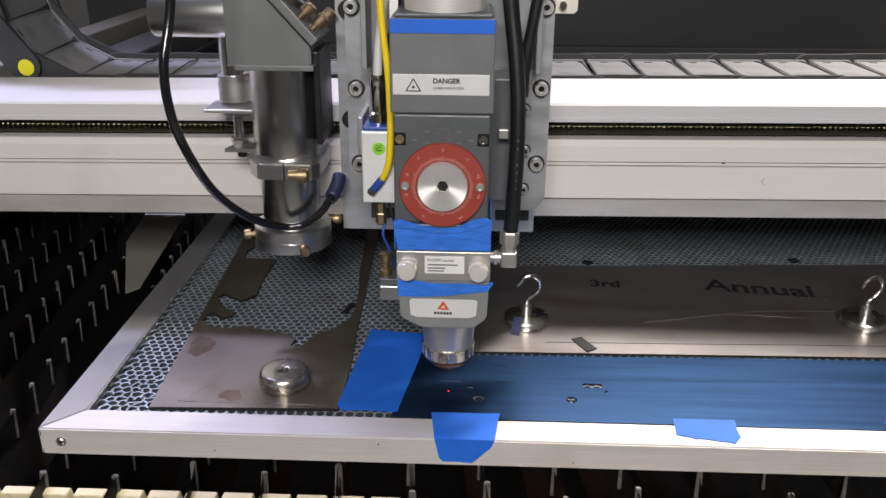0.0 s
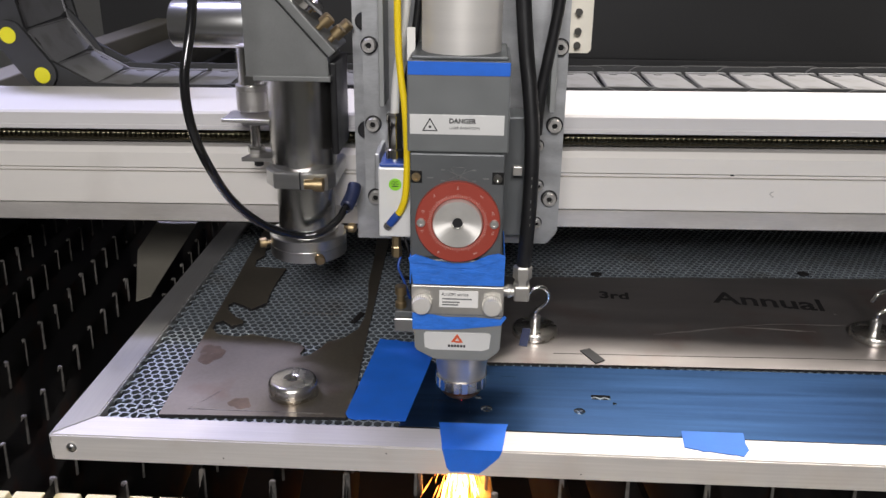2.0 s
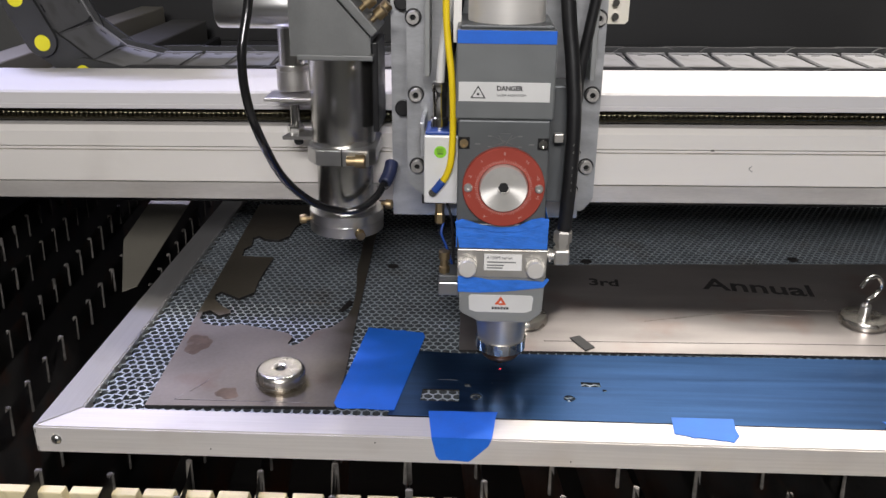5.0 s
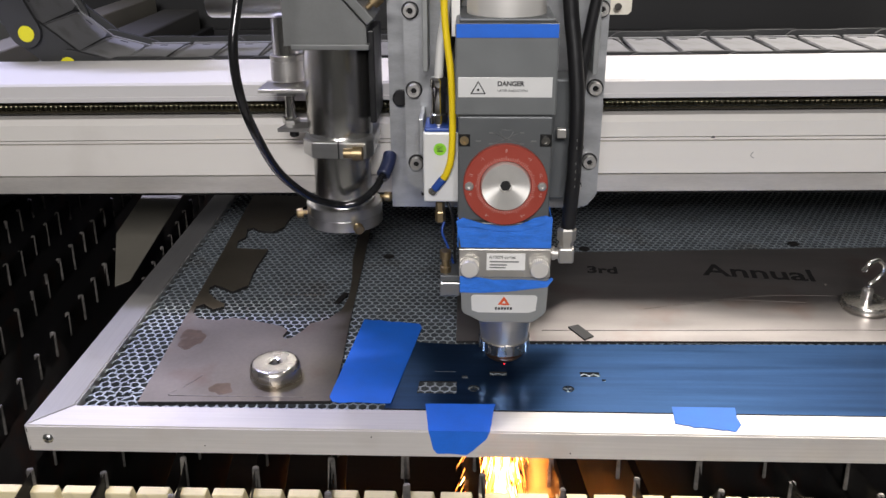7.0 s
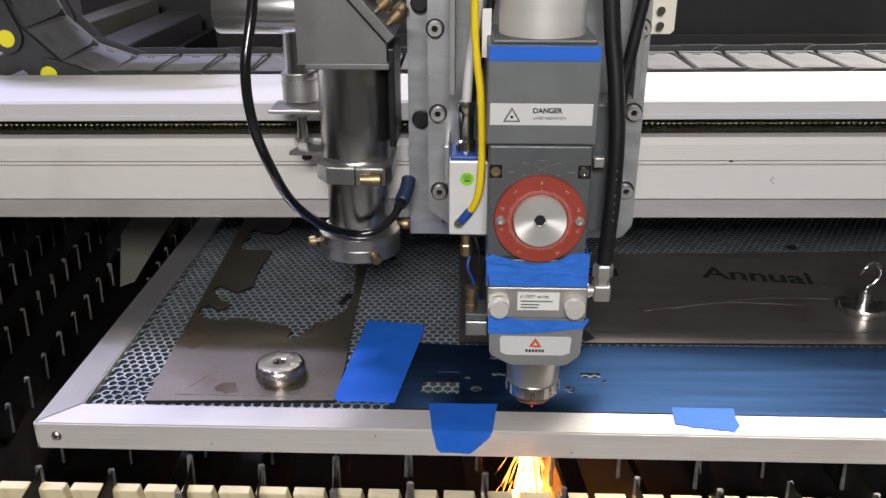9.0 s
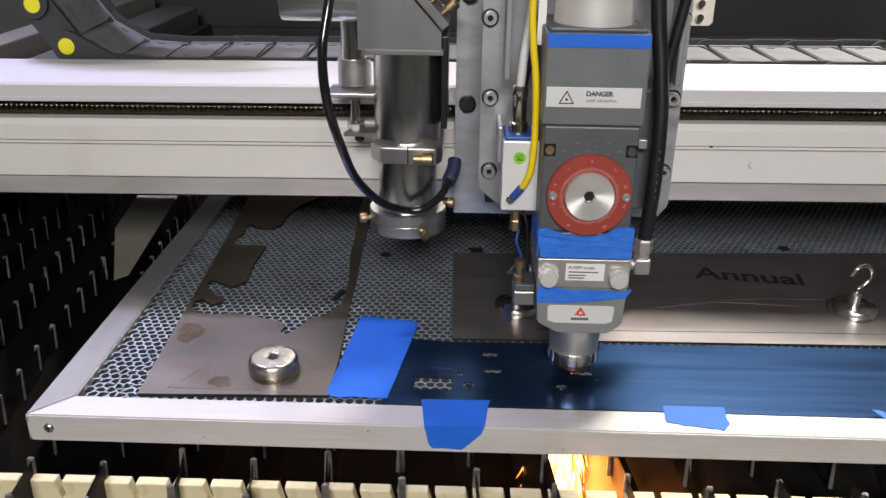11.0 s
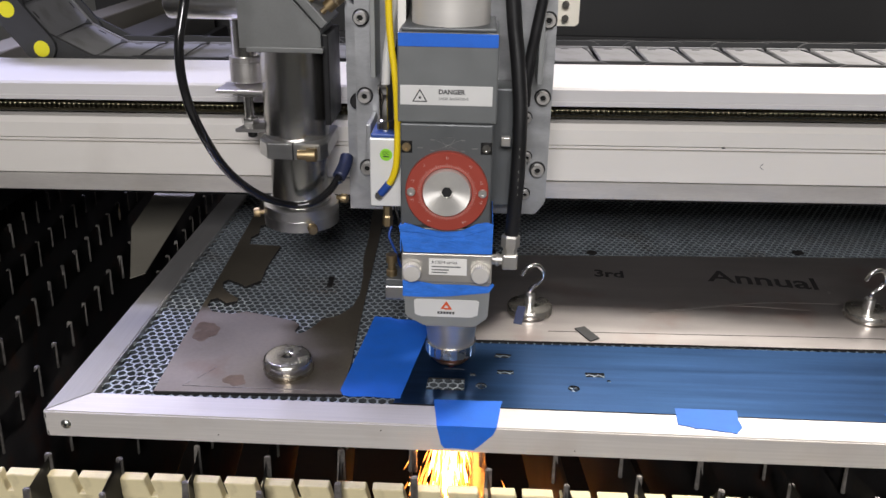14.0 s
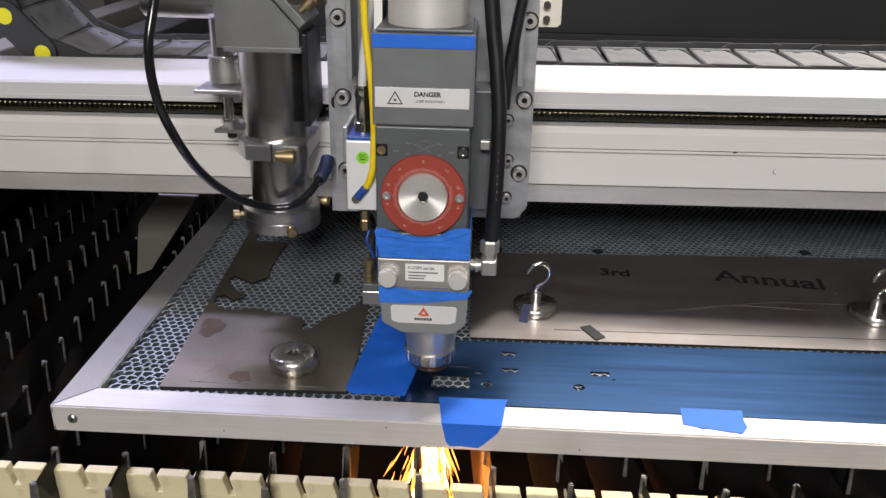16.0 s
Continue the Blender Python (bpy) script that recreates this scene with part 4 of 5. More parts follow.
# ---------- the cutting head ----------
def cutting_head():
    h = thing("cutting_head", "grey laser cutting head with red dial and blue tape", "cutting head")
    # sliding plate with its bolts
    zp = slab([(-0.083, 0.46), (-0.083, 0.143), (-0.056, 0.1205), (0.067, 0.1205), (0.0752, 0.131), (0.0757, 0.29), (0.0755, 0.296), (0.0755, 0.46)], 0.014, plane="y", at=0.046)
    bmesh.ops.bevel(zp, geom=[e for e in zp.edges if len(e.link_faces) == 2 and e.calc_face_angle(0) > 0.3], offset=0.0012, segments=2, affect="EDGES")
    part("slide_plate", zp, M_PLATE_ALU, h, "bare aluminium sliding plate")
    for x, z in ((-0.0775, 0.281), (-0.0755, 0.2195), (-0.0745, 0.159), (0.0689, 0.282), (0.0678, 0.2215), (0.0668, 0.161)):
        socket_bolt("cap_screw", x, 0.046, z, 0.0053, h)
    for x, z in ((0.0575, 0.172), (0.0575, 0.14), (0.056, 0.205)):
        socket_bolt("small_screw", x, 0.046, z, 0.0036, h)
    part("cover_strip", box(-0.0665, -0.0625, 0.012, 0.0455, 0.2405, 0.46, 0.0006), M_NOSE, h)
    part("cover_strip", box(0.0605, 0.0645, 0.012, 0.0455, 0.2385, 0.46, 0.0006), M_NOSE, h)
    part("mounting_block", box(-0.0335, 0.053, 0.012, 0.0455, 0.14, 0.235, 0.0015), M_HOUSING, h)
    tab = slab([(0.0745, 0.277), (0.090, 0.277), (0.0925, 0.2795), (0.0925, 0.33), (0.0745, 0.33)], 0.003, plane="y", at=0.05)
    t = part("sensor_tab", tab, M_TAB, h, "cream plastic sensor tab")
    for z in (0.2835, 0.294, 0.308):
        part("tab_screw", lathe([(0.0022, 0), (0.0022, 0.003), (0.0028, 0.003), (0.0028, 0.006)], (0.0812, 0.05, z), "y", 10), M_CHROME, t)
    # main housing: upper block, lower slab
    part("upper_block", box(-0.0405, 0.0305, -0.0375, 0.036, 0.2225, 0.2858, 0.0012), M_HOUSING_LIGHT, h, "grey anodised upper housing")
    part("blue_edge_strip", box(-0.0398, 0.0298, -0.0381, -0.0372, 0.2765, 0.2856, 0.0002), M_TAPE, h, "bright blue strip along the top edge")
    part("lower_block", box(-0.0385, 0.0285, -0.0395, 0.036, 0.1435, 0.2222, 0.0012), M_HOUSING, h, "dark grey anodised lower housing")
    part("motor_can", lathe([(0.0277, 0.2858), (0.0284, 0.2866), (0.0284, 0.46)], (-0.0045, 0.0, 0), seg=56), M_MOTOR, h, "plain satin aluminium cylinder")
    part("can_flange", box(-0.038, 0.0285, -0.032, 0.034, 0.2859, 0.2885, 0.001), M_HOUSING, h)
    # label
    lab = part("danger_label", box(-0.0385, 0.027, -0.0380, -0.03765, 0.2355, 0.2495, 0.0001), M_LABEL, h, "white warning label with triangle")
    text_mesh("DANGER", 0.0046, M_INK, Matrix.Translation((-0.002, -0.0382, 0.2450)) @ FACING, lab, "lettering", 0.0001, 0.00016)
    text_mesh("LASER RADIATION", 0.0025, M_INK, Matrix.Translation((-0.0005, -0.0382, 0.2402)) @ FACING, lab, "lettering")
    tri = [(-0.03, 0.2378), (-0.019, 0.2378), (-0.0245, 0.2472)]
    inner = [(-0.0287, 0.2385), (-0.0203, 0.2385), (-0.0245, 0.2457)]
    part("warning_triangle", slab(tri, 0.0002, [inner], plane="y", at=-0.0382), M_INK, lab)
    part("warning_burst", lathe([(0.001, 0), (0.001, 0.0002)], (-0.0245, -0.038, 0.2408), "y", 8), M_INK, lab)
    # eyelets, scale marks
    for x, mat in ((-0.034, M_BRASS), (0.0238, M_CHROME)):
        part("eyelet_recess", box(x - 0.004, x + 0.0042, -0.0398, -0.0392, 0.2005, 0.2095, 0.0001), M_SOCKET, h)
        part("eyelet", lathe([(0.0032, 0), (0.0032, 0.0018), (0.0018, 0.0018), (0.0016, 0.0006)], (x, -0.0396, 0.205), "y", 18), mat, h)
    for k, (x, z, w) in enumerate(((-0.015, 0.2105, 0.003), (0.007, 0.2105, 0.003), (-0.024, 0.2045, 0.004), (0.0155, 0.2045, 0.004), (-0.015, 0.2025, 0.003), (0.007, 0.2025, 0.003))):
        part("scale_mark", box(x - w / 2, x + w / 2, -0.0398, -0.0394, z - 0.0005, z + 0.0005), M_BOX, h)
    for a, b in (((-0.013, 0.2025), (0.005, 0.2105)), ((-0.013, 0.2105), (0.005, 0.2025)), ((-0.008, 0.2125), (0.0, 0.2125)), ((-0.009, 0.2115), (-0.004, 0.2035)), ((0.001, 0.2115), (-0.004, 0.2035))):
        part("scale_line", tube([(a[0], -0.0396, a[1]), ((a[0] + b[0]) / 2, -0.0396, (a[1] + b[1]) / 2), (b[0], -0.0396, b[1])], 0.00022, 5, 2), M_BOX, h)
    # dial
    dx, dz, dy = -0.004, 0.1725, -0.0395
    d = part("dial_ring", lathe([(0.0305, 0), (0.0305, 0.0042), (0.0298, 0.005), (0.0185, 0.005), (0.0182, 0.001)], (dx, dy, dz), "y", 72), M_RED, h, "red enamelled dial ring with white graduations")
    hub = part("dial_hub", lathe([(0.0180, 0.001), (0.0180, 0.0072), (0.0172, 0.0086), (0.0052, 0.0064), (0.0044, 0.0064), (0.0042, 0.004)], (0, 0, 0), "y", 64), M_TURNED, d, "turned aluminium dial hub")
    hub.location = (dx, dy, dz)
    part("hub_socket", lathe([(0.004, 0.0035), (0.004, 0.005)], (dx, dy, dz), "y", 6), M_SLOT, d)
    for s in (-1, 1):
        part("dial_screw", lathe([(0.0032, 0.005), (0.0032, 0.0066), (0.0026, 0.0072), (0.0014, 0.0072), (0.0012, 0.006)], (dx + s * 0.0262, dy, dz), "y", 18), M_SATIN, d)
    ticks = bmesh.new()
    for k in range(80):
        a = 2 * math.pi * k / 80
        r0, r1 = 0.0192, 0.0212 if k % 5 else 0.0222
        u, v = Vector((math.sin(a), 0, math.cos(a))), Vector((math.cos(a), 0, -math.sin(a))) * 0.00016
        c0 = Vector((dx, dy - 0.00512, dz))
        ticks.faces.new([ticks.verts.new(p) for p in (c0 + r0 * u - v, c0 + r0 * u + v, c0 + r1 * u + v, c0 + r1 * u - v)])
    part("graduations", ticks, M_NUMERAL, d, "fine white graduation lines")
    for body, a in (("0", 0), ("+1", 40), ("+2", 72), ("+3", 105), ("+4", 150), ("-1", -40), ("-2", -72), ("-3", -105), ("-4", -150)):
        r = radians(a)
        text_mesh(body, 0.003, M_NUMERAL, Matrix.Translation((dx + 0.0262 * math.sin(r), dy - 0.0052, dz + 0.0262 * math.cos(r))) @ Matrix.Rotation(r, 4, "Y") @ FACING, d, "numeral")
    # tape bands
    rng = random.Random(5)
    x0, x1 = -0.0385, 0.0312
    top = [(x0 - 0.001, 0.1445), (x0 + 0.004, 0.1470), (-0.028, 0.1452), (-0.02, 0.1425), (-0.006, 0.1405), (0.004, 0.1412), (0.010, 0.1432), (0.018, 0.1475), (0.026, 0.1492), (x1, 0.1476)]
    band = [(x0 + 0.0025, 0.1235), (x1 - 0.0005, 0.1235)] + list(reversed(top))
    part("tape_band", slab(band, 0.0007, plane="y", at=-0.0432), M_TAPE_CREASED, h, "blue masking tape band with a torn edge")
    part("tape_band_fold", slab([(x0 - 0.0012, 0.1445), (x0 + 0.004, 0.1469), (-0.028, 0.1450), (-0.006, 0.1402), (0.010, 0.143), (0.025, 0.1488), (0.0305, 0.1466), (0.022, 0.1425), (0.009, 0.138), (-0.008, 0.1372), (-0.026, 0.1405), (-0.036, 0.1408)], 0.0006, plane="y", at=-0.0447), M_TAPE_CREASED, h)
    part("tape_side", box(0.0303, 0.031, -0.043, 0.02, 0.1235, 0.1465), M_TAPE_CREASED, h)
    part("tape_side", box(-0.0386, -0.0379, -0.043, 0.02, 0.1235, 0.1455), M_TAPE_CREASED, h)
    part("tape_core", box(-0.0375, 0.0301, -0.0424, 0.03, 0.1225, 0.1433, 0.001), M_HOUSING, h)
    # steel block with two thumb nuts
    part("steel_block", box(-0.0375, 0.0312, -0.0428, 0.03, 0.0992, 0.1222, 0.0006), M_FITTING, h, "polished steel cartridge block")
    for x in (-0.0295, 0.0225):
        kn = bmesh.new()
        add_lathe(kn, [(0.0064, 0), (0.0068, 0.0006)] + [(0.0068, 0.0072), (0.0062, 0.008), (0.003, 0.0082)], (x, -0.0428, 0.1085), "y", 36)
        k = part("thumb_nut", kn, M_MOTOR, h, "knurled aluminium thumb nut")
        kr = bmesh.new()
        for q in range(26):
            a = 2 * math.pi * q / 26
            cxk, czk = x + 0.0069 * math.cos(a), 0.1085 + 0.0069 * math.sin(a)
            add_box(kr, cxk - 0.0003, cxk + 0.0003, -0.0497, -0.0435, czk - 0.0003, czk + 0.0003)
        tagged(part("knurling", kr, M_FITTING, k), kind="stuff")
    ip = part("maker_plate", box(-0.0168, 0.0122, -0.0434, -0.0427, 0.1052, 0.1188, 0.0002), M_WHITE, h, "white data plate with small print")
    text_mesh("A100M series", 0.0036, M_INK, Matrix.Translation((-0.005, -0.0435, 0.1158)) @ FACING, ip, "lettering")
    for z, w in ((0.1122, 0.022), (0.1096, 0.013), (0.1074, 0.012)):
        part("print_line", box(-0.0145, -0.0145 + w, -0.0436, -0.0433, z - 0.0005, z + 0.0005), M_BOX, ip)
    part("tape_band_lower", slab([(-0.0368, 0.0865), (-0.02, 0.0862), (0.0, 0.0875), (0.0295, 0.0915), (0.0338, 0.098), (0.0322, 0.0995), (0.029, 0.0965), (0.01, 0.0975), (-0.012, 0.0972), (-0.022, 0.099), (-0.0368, 0.1)], 0.0007, plane="y", at=-0.0437), M_TAPE_CREASED, h, "blue masking tape band with a torn edge")
    # tapered nose
    nose = slab([(-0.0365, 0.0992), (-0.0352, 0.068), (-0.0195, 0.0595), (0.0195, 0.0595), (0.0295, 0.068), (0.0308, 0.0992)], 0.068, plane="y", at=-0.0418)
    bmesh.ops.bevel(nose, geom=[e for e in nose.edges if len(e.link_faces) == 2 and e.calc_face_angle(0) > 0.2], offset=0.0012, segments=2, affect="EDGES")
    part("nose_housing", nose, M_NOSE, h, "light grey chamfered nose housing")
    badge = [(-0.0275, 0.0708), (-0.0225, 0.0688), (0.0165, 0.0688), (0.0215, 0.0708), (0.0225, 0.082), (0.0208, 0.0836), (-0.0265, 0.0836), (-0.0282, 0.082)]
    b = part("badge", slab(badge, 0.0007, plane="y", at=-0.0424), M_LABEL, h, "silver badge with an orange mark")
    part("badge_mark", slab([(-0.0075, 0.0757), (-0.003, 0.0828), (0.0015, 0.0757), (-0.0005, 0.0757), (-0.0028, 0.0795), (-0.0055, 0.0757)], 0.0003, plane="y", at=-0.0427), M_ORANGE, b)
    part("badge_mark", slab([(-0.0068, 0.0768), (0.0005, 0.0768), (0.0012, 0.0755), (-0.0035, 0.0752)], 0.0003, plane="y", at=-0.0428), M_ORANGE, b)
    for k in range(6):
        part("badge_bar", box(-0.0098 + k * 0.0023, -0.0081 + k * 0.0023, -0.0427, -0.0423, 0.0715, 0.0735), M_INK, b)
    part("nose_cone", lathe([(0.0195, 0.024), (0.0203, 0.032), (0.0222, 0.046), (0.0232, 0.0597)], seg=48), M_SATIN, h, "turned aluminium nozzle cone")
    lugs = []
    for k in range(20):
        for f, r in ((0.02, 0.0199), (0.16, 0.0213), (0.84, 0.0213), (0.98, 0.0199)):
            a = 2 * math.pi * (k + f) / 20
            lugs.append((r * math.cos(a), r * math.sin(a)))
    ring = slab(lugs, 0.0095, at=0.0262)
    add_lathe(ring, [(0.0178, 0.0158), (0.0196, 0.0164), (0.0196, 0.0268), (0.019, 0.0274)], seg=48)
    part("lock_ring", ring, M_NICKEL, h, "bright knurled lock ring")
    part("nozzle_seat", lathe([(0.0105, 0.0072), (0.0142, 0.008), (0.0162, 0.0102), (0.0162, 0.0122), (0.0150, 0.0126), (0.0150, 0.0132), (0.0162, 0.0136), (0.0162, 0.0163)], seg=36), M_COPPER, h, "heat-stained copper nozzle seat")
    part("nozzle", lathe([(0.0014, 0.0), (0.0028, 0.0003), (0.0054, 0.0045), (0.0054, 0.0074)], seg=20), M_COPPER, h)
    # sensor box, yellow cable and plug
    sb = part("sensor_box", box(-0.066, -0.0385, -0.006, 0.03, 0.1432, 0.1985, 0.0012), M_LABEL, h, "brushed silver sensor box")
    part("sticker", lathe([(0.0048, 0), (0.0048, 0.0003)], (-0.0532, -0.006, 0.1855), "y", 24), M_GREEN, sb, "round green check sticker")
    text_mesh("QC", 0.0036, M_INK, Matrix.Translation((-0.0532, -0.0065, 0.1868)) @ FACING, sb, "lettering")
    for z in (0.1842,):
        part("sticker_print", box(-0.0554, -0.051, -0.0066, -0.0062, z - 0.0004, z + 0.0004), M_INK, sb)
    part("box_cap", box(-0.065, -0.0395, -0.005, 0.029, 0.1985, 0.2015, 0.001), M_BLUE_SLEEVE, h)
    part("box_bracket", box(-0.0698, -0.0661, 0.005, 0.0455, 0.178, 0.206, 0.0008), M_PLATE_ALU, h)
    part("plug", lathe([(0.007, 0.2016), (0.007, 0.2095), (0.0055, 0.2105), (0.0055, 0.229), (0.0062, 0.23), (0.0062, 0.236), (0.0048, 0.2375)], (-0.0545, 0.008, 0), seg=24), M_CHROME, h, "bright metal cable plug")
    part("plug_cable", tube([(-0.0545, 0.008, 0.236), (-0.0528, 0.008, 0.26), (-0.0495, 0.010, 0.285), (-0.0455, 0.012, 0.32), (-0.044, 0.013, 0.38)], 0.0034, 12, 5), M_LABEL, h, "pale grey signal cable")
    part("cable_tag", box(-0.0445, -0.0385, 0.004, 0.0048, 0.268, 0.30), M_WHITE, h)
    part("black_cable", tube([(-0.058, 0.02, 0.2), (-0.05, 0.022, 0.24), (-0.042, 0.022, 0.28), (-0.036, 0.022, 0.33), (-0.034, 0.022, 0.38)], 0.003, 10, 5), M_RUBBER, h)
    part("yellow_cable", tube([(-0.0515, -0.009, 0.162), (-0.0478, -0.0115, 0.169), (-0.0446, -0.0135, 0.182), (-0.0434, -0.0135, 0.21), (-0.0448, -0.0135, 0.245), (-0.0478, -0.012, 0.27), (-0.0497, -0.010, 0.30), (-0.05, -0.008, 0.38)], 0.0026, 12, 8), M_YELLOW, h, "bright yellow earth cable")
    part("cable_sleeve", tube([(-0.0576, -0.0088, 0.1545), (-0.0548, -0.009, 0.158), (-0.0508, -0.0092, 0.1632)], 0.0031, 12, 4), M_BLUE_SLEEVE, h, "blue crimp sleeve")
    part("terminal_screw", lathe([(0.0036, 0), (0.0036, 0.0022), (0.003, 0.003), (0.0012, 0.003), (0.001, 0.002)], (-0.0588, -0.0062, 0.1528), "y", 18), M_CHROME, h)
    # small brass fittings beside the nose
    part("brass_fitting", lathe([(0.0032, 0.1255), (0.0042, 0.1265), (0.0042, 0.134), (0.0036, 0.135), (0.0036, 0.143)], (-0.053, 0.004, 0), seg=6), M_BRASS, h)
    part("brass_fitting", lathe([(0.0044, 0.0895), (0.0044, 0.094), (0.0032, 0.095), (0.0032, 0.1), (0.0045, 0.101), (0.0045, 0.1075)], (-0.0485, -0.012, 0), seg=16), M_BRASS, h)
    part("fitting_block", box(-0.0528, -0.0366, -0.022, 0.006, 0.0725, 0.0842, 0.0009), M_STEEL, h)
    part("fitting_base", box(-0.0525, -0.0366, -0.02, 0.006, 0.0843, 0.0894, 0.0006), M_HOUSING, h)
    part("blue_wire", tube([(-0.05, 0.004, 0.126), (-0.0515, 0.0, 0.118), (-0.0475, 0.002, 0.106), (-0.0425, 0.004, 0.0885)], 0.0011, 8, 6), M_BLUE_SLEEVE, h)
    part("blue_wire", tube([(-0.0475, 0.006, 0.1425), (-0.0435, 0.004, 0.13), (-0.0425, 0.006, 0.115), (-0.041, 0.004, 0.0885)], 0.0011, 8, 6), M_RUBBER, h)
    # gas elbow and hoses
    part("gas_inlet", lathe([(0.0042, 0.0300), (0.0042, 0.0345), (0.0055, 0.0348), (0.0055, 0.037), (0.0045, 0.0375), (0.0045, 0.042)], (0, -0.012, 0.106), "x", 18), M_FITTING, h)
    el = bmesh.new()
    add_box(el, 0.0395, 0.0517, -0.0185, -0.0055, 0.0995, 0.1125, 0.0016)
    part("gas_elbow", el, M_FITTING, h, "nickel-plated gas elbow")
    part("gas_nut", lathe([(0.0055, 0.1125), (0.0055, 0.117), (0.0074, 0.1175), (0.0074, 0.1265), (0.0062, 0.128)], (0.0458, -0.012, 0), seg=6), M_FITTING, h)
    part("gas_hose", tube([(0.0458, -0.012, 0.125), (0.0468, -0.012, 0.145), (0.0482, -0.011, 0.18), (0.048, -0.008, 0.22), (0.045, -0.004, 0.255), (0.0405, 0.0, 0.29), (0.036, 0.002, 0.34), (0.033, 0.002, 0.40)], 0.0056, 16, 6), M_RUBBER, h, "matt black gas hose")
    part("thin_hose", tube([(0.052, 0.012, 0.222), (0.0535, 0.012, 0.25), (0.058, 0.012, 0.28), (0.064, 0.012, 0.32), (0.068, 0.012, 0.38)], 0.0042, 12, 6), M_RUBBER, h, "thin black hose")
    for z in (0.16, 0.166, 0.172, 0.178, 0.19, 0.196):
        part("hose_print", box(0.0482, 0.0488, -0.0174, -0.0165, z - 0.0009, z + 0.0009), M_GREYBAR, h)
    part("lever", box(0.0355, 0.0425, -0.002, 0.004, 0.196, 0.203, 0.0006), M_FITTING, h)
    # the optical body hangs a little lower on its slide plate
    stay = ("slide_plate", "cap_screw", "small_screw", "cover_strip", "sensor_tab", "sensor_box", "box_cap", "box_bracket", "plug", "plug_cable", "yellow_cable",
            "cable_sleeve", "terminal_screw", "black_cable", "cable_tag", "gas_hose", "thin_hose", "hose_print", "mounting_block")
    for ob in h.children:
        if ob.name.split(".")[0] not in stay:
            ob.location += Vector((-0.0006, 0, -0.0027))
    return h


head = cutting_head()


# ---------- sparks under the sheet ----------
def streaks(count, spread, seed, long, width, z0, z1):
    rng = random.Random(seed)
    bm = bmesh.new()
    for k in range(count):
        a = rng.uniform(0, 2 * math.pi)
        s = abs(rng.gauss(0, spread))
        z = rng.uniform(z0, z1)
        fall = (-0.02 - z)
        p = Vector((math.cos(a) * s * fall, 0.4 * math.sin(a) * s * fall, z))
        d = Vector((math.cos(a) * s, 0.4 * math.sin(a) * s + rng.uniform(-0.1, 0.1), -1)).normalized()
        d.x += rng.uniform(-0.12, 0.12)
        L, w = long * rng.uniform(0.4, 1.3), width * rng.uniform(0.6, 1.4)
        side = Vector((1, 0, 0.1)) * w
        back = Vector((0, 1, 0)) * w
        pts = [p, p + d * L * 0.5 + side, p + d * L * 0.5 - side * 0.5 + back, p + d * L * 0.5 - side * 0.5 - back, p + d * L]
        v = [bm.verts.new(q) for q in pts]
        for i, j in ((1, 2), (2, 3), (3, 1)):
            bm.faces.new((v[0], v[i], v[j]))
            bm.faces.new((v[4], v[j], v[i]))
    bmesh.ops.recalc_face_normals(bm, faces=bm.faces)
    return bm


jet = solid("spark_jet", streaks(260, 0.1, 2, 0.034, 0.0008, -0.20, -0.02), M_CORE, "bright yellow-white spark jet falling below the sheet", "sparks", kind="stuff")
plume = solid("spark_plume", streaks(520, 0.17, 11, 0.032, 0.0006, -0.19, -0.02), M_SPARK, "dense orange plume of sparks below the sheet", "sparks", kind="stuff")
spray = solid("spark_spray", streaks(70, 0.2, 7, 0.036, 0.00028, -0.14, -0.03), M_SPARK, "scattered orange sparks falling among the slats", "sparks", kind="stuff")


def star_spark():
    """A thin glowing streak that bursts into a small star half-way."""
    rng = random.Random(3)
    bm = tube([(-0.013, 0, 0.0016), (0, 0, 0), (0.013, 0, -0.0018)], 0.00018, 5, 3)
    for k in range(9):
        r = Vector((rng.uniform(-1, 1), rng.uniform(-1, 1), rng.uniform(-1, 1))).normalized() * rng.uniform(0.0025, 0.006)
        u = r.cross(Vector((0.3, 1, 0.2))).normalized() * 0.00022
        v = r.cross(u).normalized() * 0.00022
        ring, tip = [bm.verts.new(u), bm.verts.new(v - u), bm.verts.new(-v)], bm.verts.new(r)
        for i in range(3):
            bm.faces.new((ring[i], ring[(i + 1) % 3], tip))
    return bm


stray = solid("flying_spark", star_spark(), M_BURST, "single glowing spark bursting into a star", "spark")


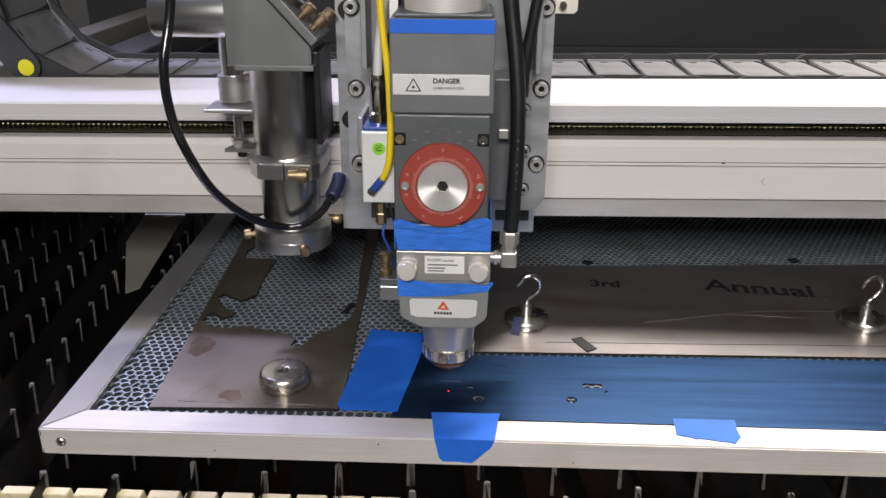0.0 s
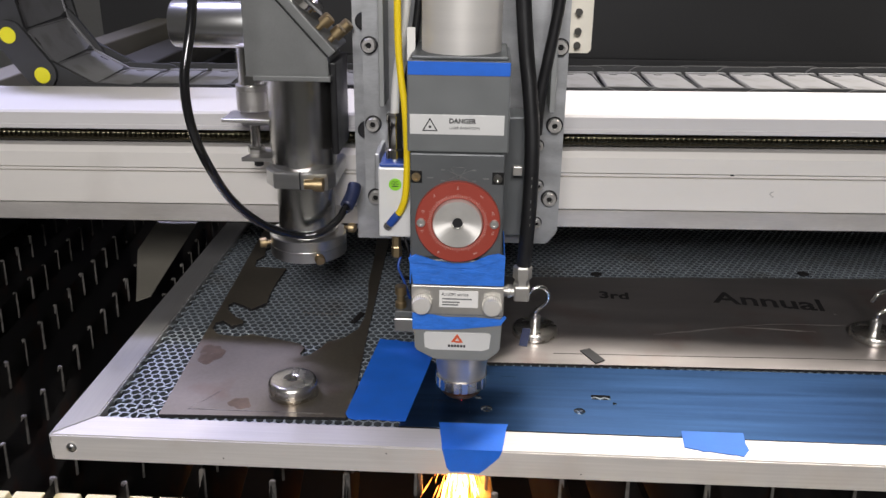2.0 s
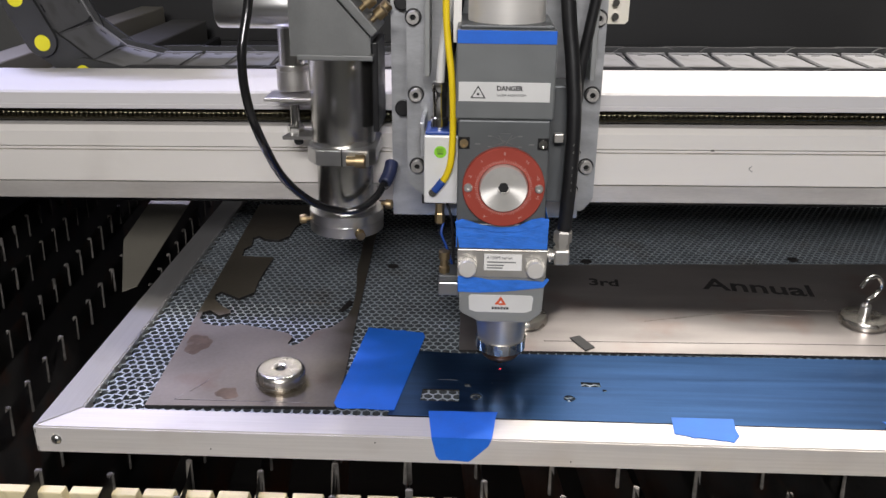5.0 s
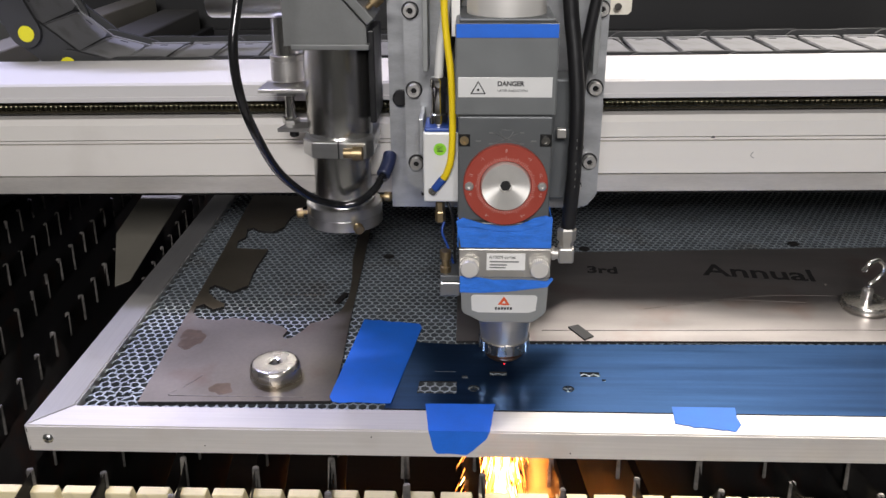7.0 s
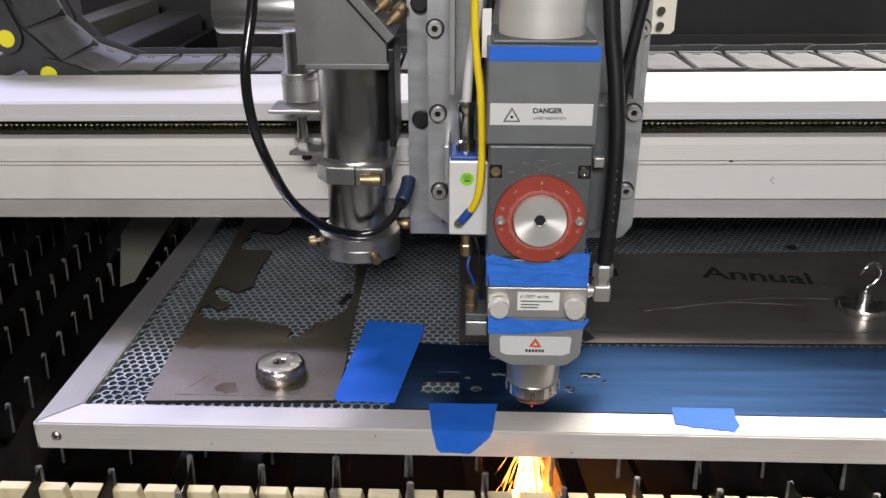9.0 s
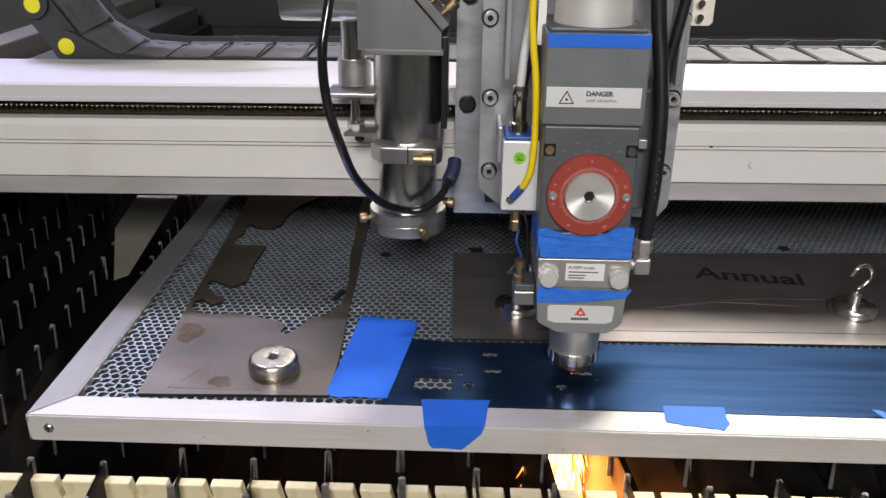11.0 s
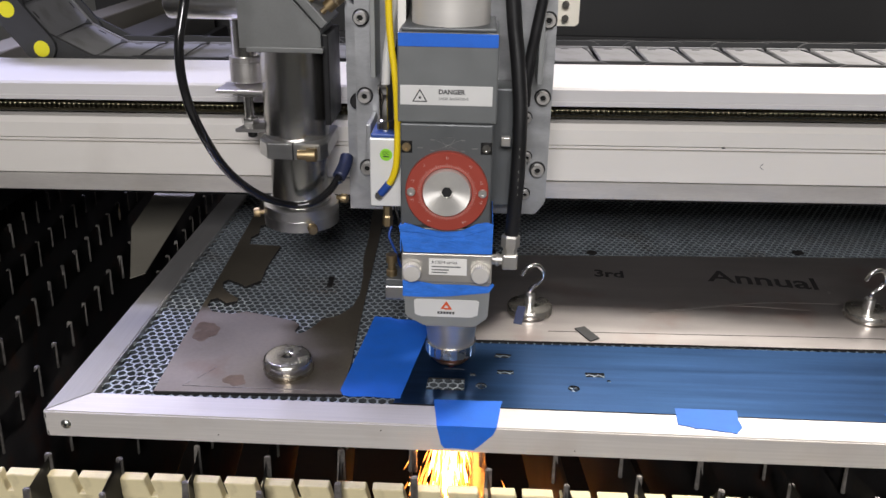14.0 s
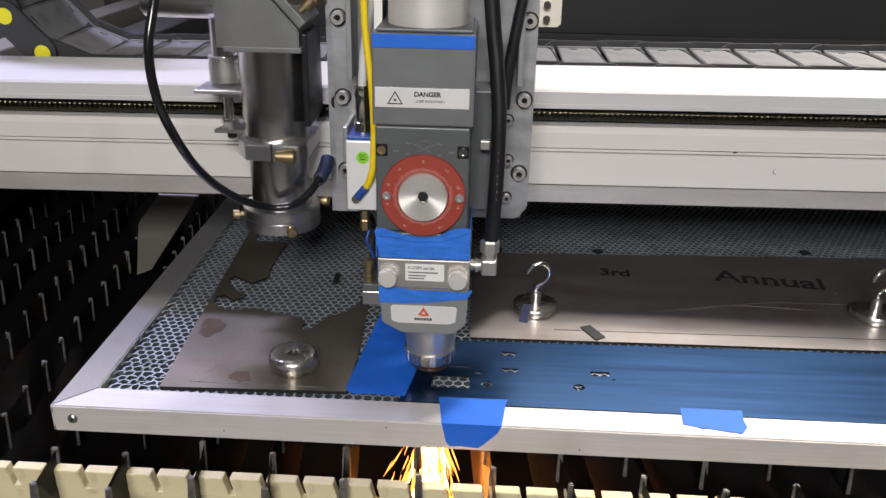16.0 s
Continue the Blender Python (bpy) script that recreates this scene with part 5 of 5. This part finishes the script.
def fan():
    """A burst of sparks thrown up and to one side from the nozzle, some ending in a small star."""
    rng = random.Random(21)
    bm = bmesh.new()

    def streak(p, q, w):
        d = (q - p).normalized()
        u = d.cross(Vector((0, 1, 0.3))).normalized() * w
        v = d.cross(u).normalized() * w
        m = p.lerp(q, 0.6)
        ring = [bm.verts.new(m + u * math.cos(a) + v * math.sin(a)) for a in (0, 2.09, 4.19)]
        a, b = bm.verts.new(p), bm.verts.new(q)
        for i in range(3):
            bm.faces.new((a, ring[i], ring[(i + 1) % 3]))
            bm.faces.new((b, ring[(i + 1) % 3], ring[i]))

    for k in range(70):
        lift = radians(rng.choice((rng.uniform(-2, 14), rng.uniform(8, 40), rng.uniform(28, 52))))
        swing = radians(rng.uniform(-28, 34))
        way = Vector((-math.cos(lift) * math.cos(swing), math.cos(lift) * math.sin(swing), math.sin(lift)))
        way.z = max(way.z, 0.012)
        start, long = rng.choice((0.002, rng.uniform(0.002, 0.09))), rng.uniform(0.02, 0.12)
        p, q = way * start, way * (start + long)
        q.z -= 0.02 * long
        streak(p, q, rng.uniform(0.00022, 0.00055))
        if rng.random() < 0.3:
            for j in range(7):
                r = Vector((rng.uniform(-1, 1), rng.uniform(-1, 1), rng.uniform(-1, 1))).normalized()
                streak(q, q + r * rng.uniform(0.003, 0.008), 0.00022)
    bmesh.ops.recalc_face_normals(bm, faces=bm.faces)
    return bm


burst = solid("spark_burst", fan(), M_BURST, "fan of orange sparks thrown up from the nozzle", "sparks", kind="stuff")
spot = solid("pointer_spot", lathe([(0.0007, 0), (0.0007, 0.0002)], (0, 0, SHEET_TOP + 0.0001), "z", 12), M_GLOW_RED, "tiny red aiming spot on the sheet", "light spot")


# ---------- what moves ----------
HEAD_ROWS = [
    (0, 0.3130, 0.2320, 0.0205),
    (0.5, 0.3140, 0.2330, 0.0005),
    (1, 0.3030, 0.2280, 0.0005),
    (1.5, 0.3240, 0.2240, 0.0000),
    (2, 0.3170, 0.2340, 0.0005),
    (2.5, 0.3530, 0.2380, 0.0005),
    (3, 0.3540, 0.2430, 0.0000),
    (3.5, 0.3570, 0.2330, 0.0000),
    (4, 0.3480, 0.2430, 0.0000),
    (4.5, 0.3540, 0.2690, 0.0065),
    (7, 0.3640, 0.2610, 0.0015),
    (7.5, 0.3610, 0.2740, 0.0000),
    (8, 0.3640, 0.2600, 0.0185),
    (8.5, 0.3680, 0.1980, 0.0005),
    (9, 0.3820, 0.1980, 0.0015),
    (11.5, 0.4270, 0.2600, 0.0005),
    (12, 0.3960, 0.2720, 0.0000),
    (12.5, 0.3620, 0.2790, 0.0000),
    (13, 0.3120, 0.2790, 0.0000),
    (13.5, 0.2900, 0.2670, 0.0000),
    (14, 0.3120, 0.2520, 0.0000),
    (14.5, 0.3590, 0.2540, 0.0000),
    (15, 0.3420, 0.2480, 0.0000),
    (15.5, 0.3180, 0.2410, 0.0005),
    (16, 0.2910, 0.2360, 0.0000),
]

# seconds, and how far the jet and the spray have fallen out of sight into the tray
JET_ROWS = [(0, 1), (1.05, 1), (1.25, 0), (2.1, 0), (2.3, 1), (3.05, 1), (3.25, 0), (4.15, 0), (4.3, 1), (6.3, 1), (6.6, 0), (7.05, 0), (7.2, 1), (7.3, 1), (7.38, 0.1), (7.42, 0.1), (7.48, 1), (7.65, 1), (7.75, 0), (7.85, 0), (7.95, 1), (8.7, 1), (8.9, 0), (16, 0)]
SPRAY_ROWS = [(0, 1), (0.5, 1), (0.6, 0), (2.1, 0), (2.3, 1), (2.8, 1), (3.0, 0), (4.1, 0), (4.3, 1), (6.2, 1), (6.5, 0), (7.1, 0), (7.2, 0.35), (7.3, 0.35), (7.4, 0), (7.5, 0.06), (7.65, 0), (7.85, 0), (7.95, 1), (8.5, 1), (8.65, 0), (16, 0)]


def between(rows, t, k):
    for a, b in zip(rows, rows[1:]):
        if a[0] <= t <= b[0]:
            f = (t - a[0]) / (b[0] - a[0])
            return a[k] + (b[k] - a[k]) * f
    return rows[-1][k]


def motions():
    walk(gantry, [(t, pose(0.3, y, 0, 0, -0.65, 0)) for t, x, y, z in HEAD_ROWS])
    walk(chain, [(t, pose(0.3, y, 0, 0, -0.65, 0)) for t, x, y, z in HEAD_ROWS])
    for link, along in bend_links:
        walk(link, [(t, chain_pose(along + 0.5 * (x - 0.427), -0.315 + 0.5 * (x - 0.427))) for t, x, y, z in HEAD_ROWS])
    walk(carriage, [(t, pose(x, y - 0.158, 0)) for t, x, y, z in HEAD_ROWS])
    walk(head, [(t, pose(x, y - 0.158, z)) for t, x, y, z in HEAD_ROWS])
    for ob, rows in ((jet, JET_ROWS), (plume, JET_ROWS), (spray, SPRAY_ROWS)):
        times = sorted({t for t, _ in rows} | {r[0] for r in HEAD_ROWS})
        walk(ob, [(t, pose(between(HEAD_ROWS, t, 1), between(HEAD_ROWS, t, 2) - 0.158, -0.36 * between(rows, t, 1))) for t in times])
    walk(spot, [(t, pose(x, y - 0.158, 0)) for t, x, y, z in HEAD_ROWS])
    low = pose(0.3, 0.1, -0.42)
    cut, under = pose(0.361, 0.116, 0.002), pose(0.361, 0.116, -0.3)
    walk(burst, [(0, under), (7.3, under), (7.37, cut), (7.43, cut), (7.49, under), (16, under)])
    walk(stray, [(0, low), (7.3, low), (7.4, pose(0.34, 0.105, 0.004)), (7.5, pose(0.284, 0.118, 0.006, 0, 0, 0)), (7.6, pose(0.25, 0.13, -0.004)), (7.7, low),
                 (14.3, low), (14.4, pose(0.30, 0.11, 0.02)), (14.5, pose(0.275, 0.14, 0.105, 0, 55, 0)), (14.6, pose(0.25, 0.17, 0.06)), (14.8, low), (16, low)])
    rest = pose(0.2085, 0.2213, 0)
    walk(bit, [(0, rest), (13.0, rest), (13.15, pose(0.192, 0.246, 0.012, 25, 0, 34)), (13.35, pose(0.1805, 0.2565, -0.0027, 0, 0, 20)), (16, pose(0.1805, 0.2565, -0.0027, 0, 0, 20))])
    for ob, t in zip(slugs, (4.15, 6.0, 7.6)):
        walk(ob, [(0, pose(0, 0, 0)), (t, pose(0, 0, 0)), (t + 0.3, pose(0, 0, -0.0105, 2, 0, 0)), (16, pose(0, 0, -0.0105, 2, 0, 0))])


motions()
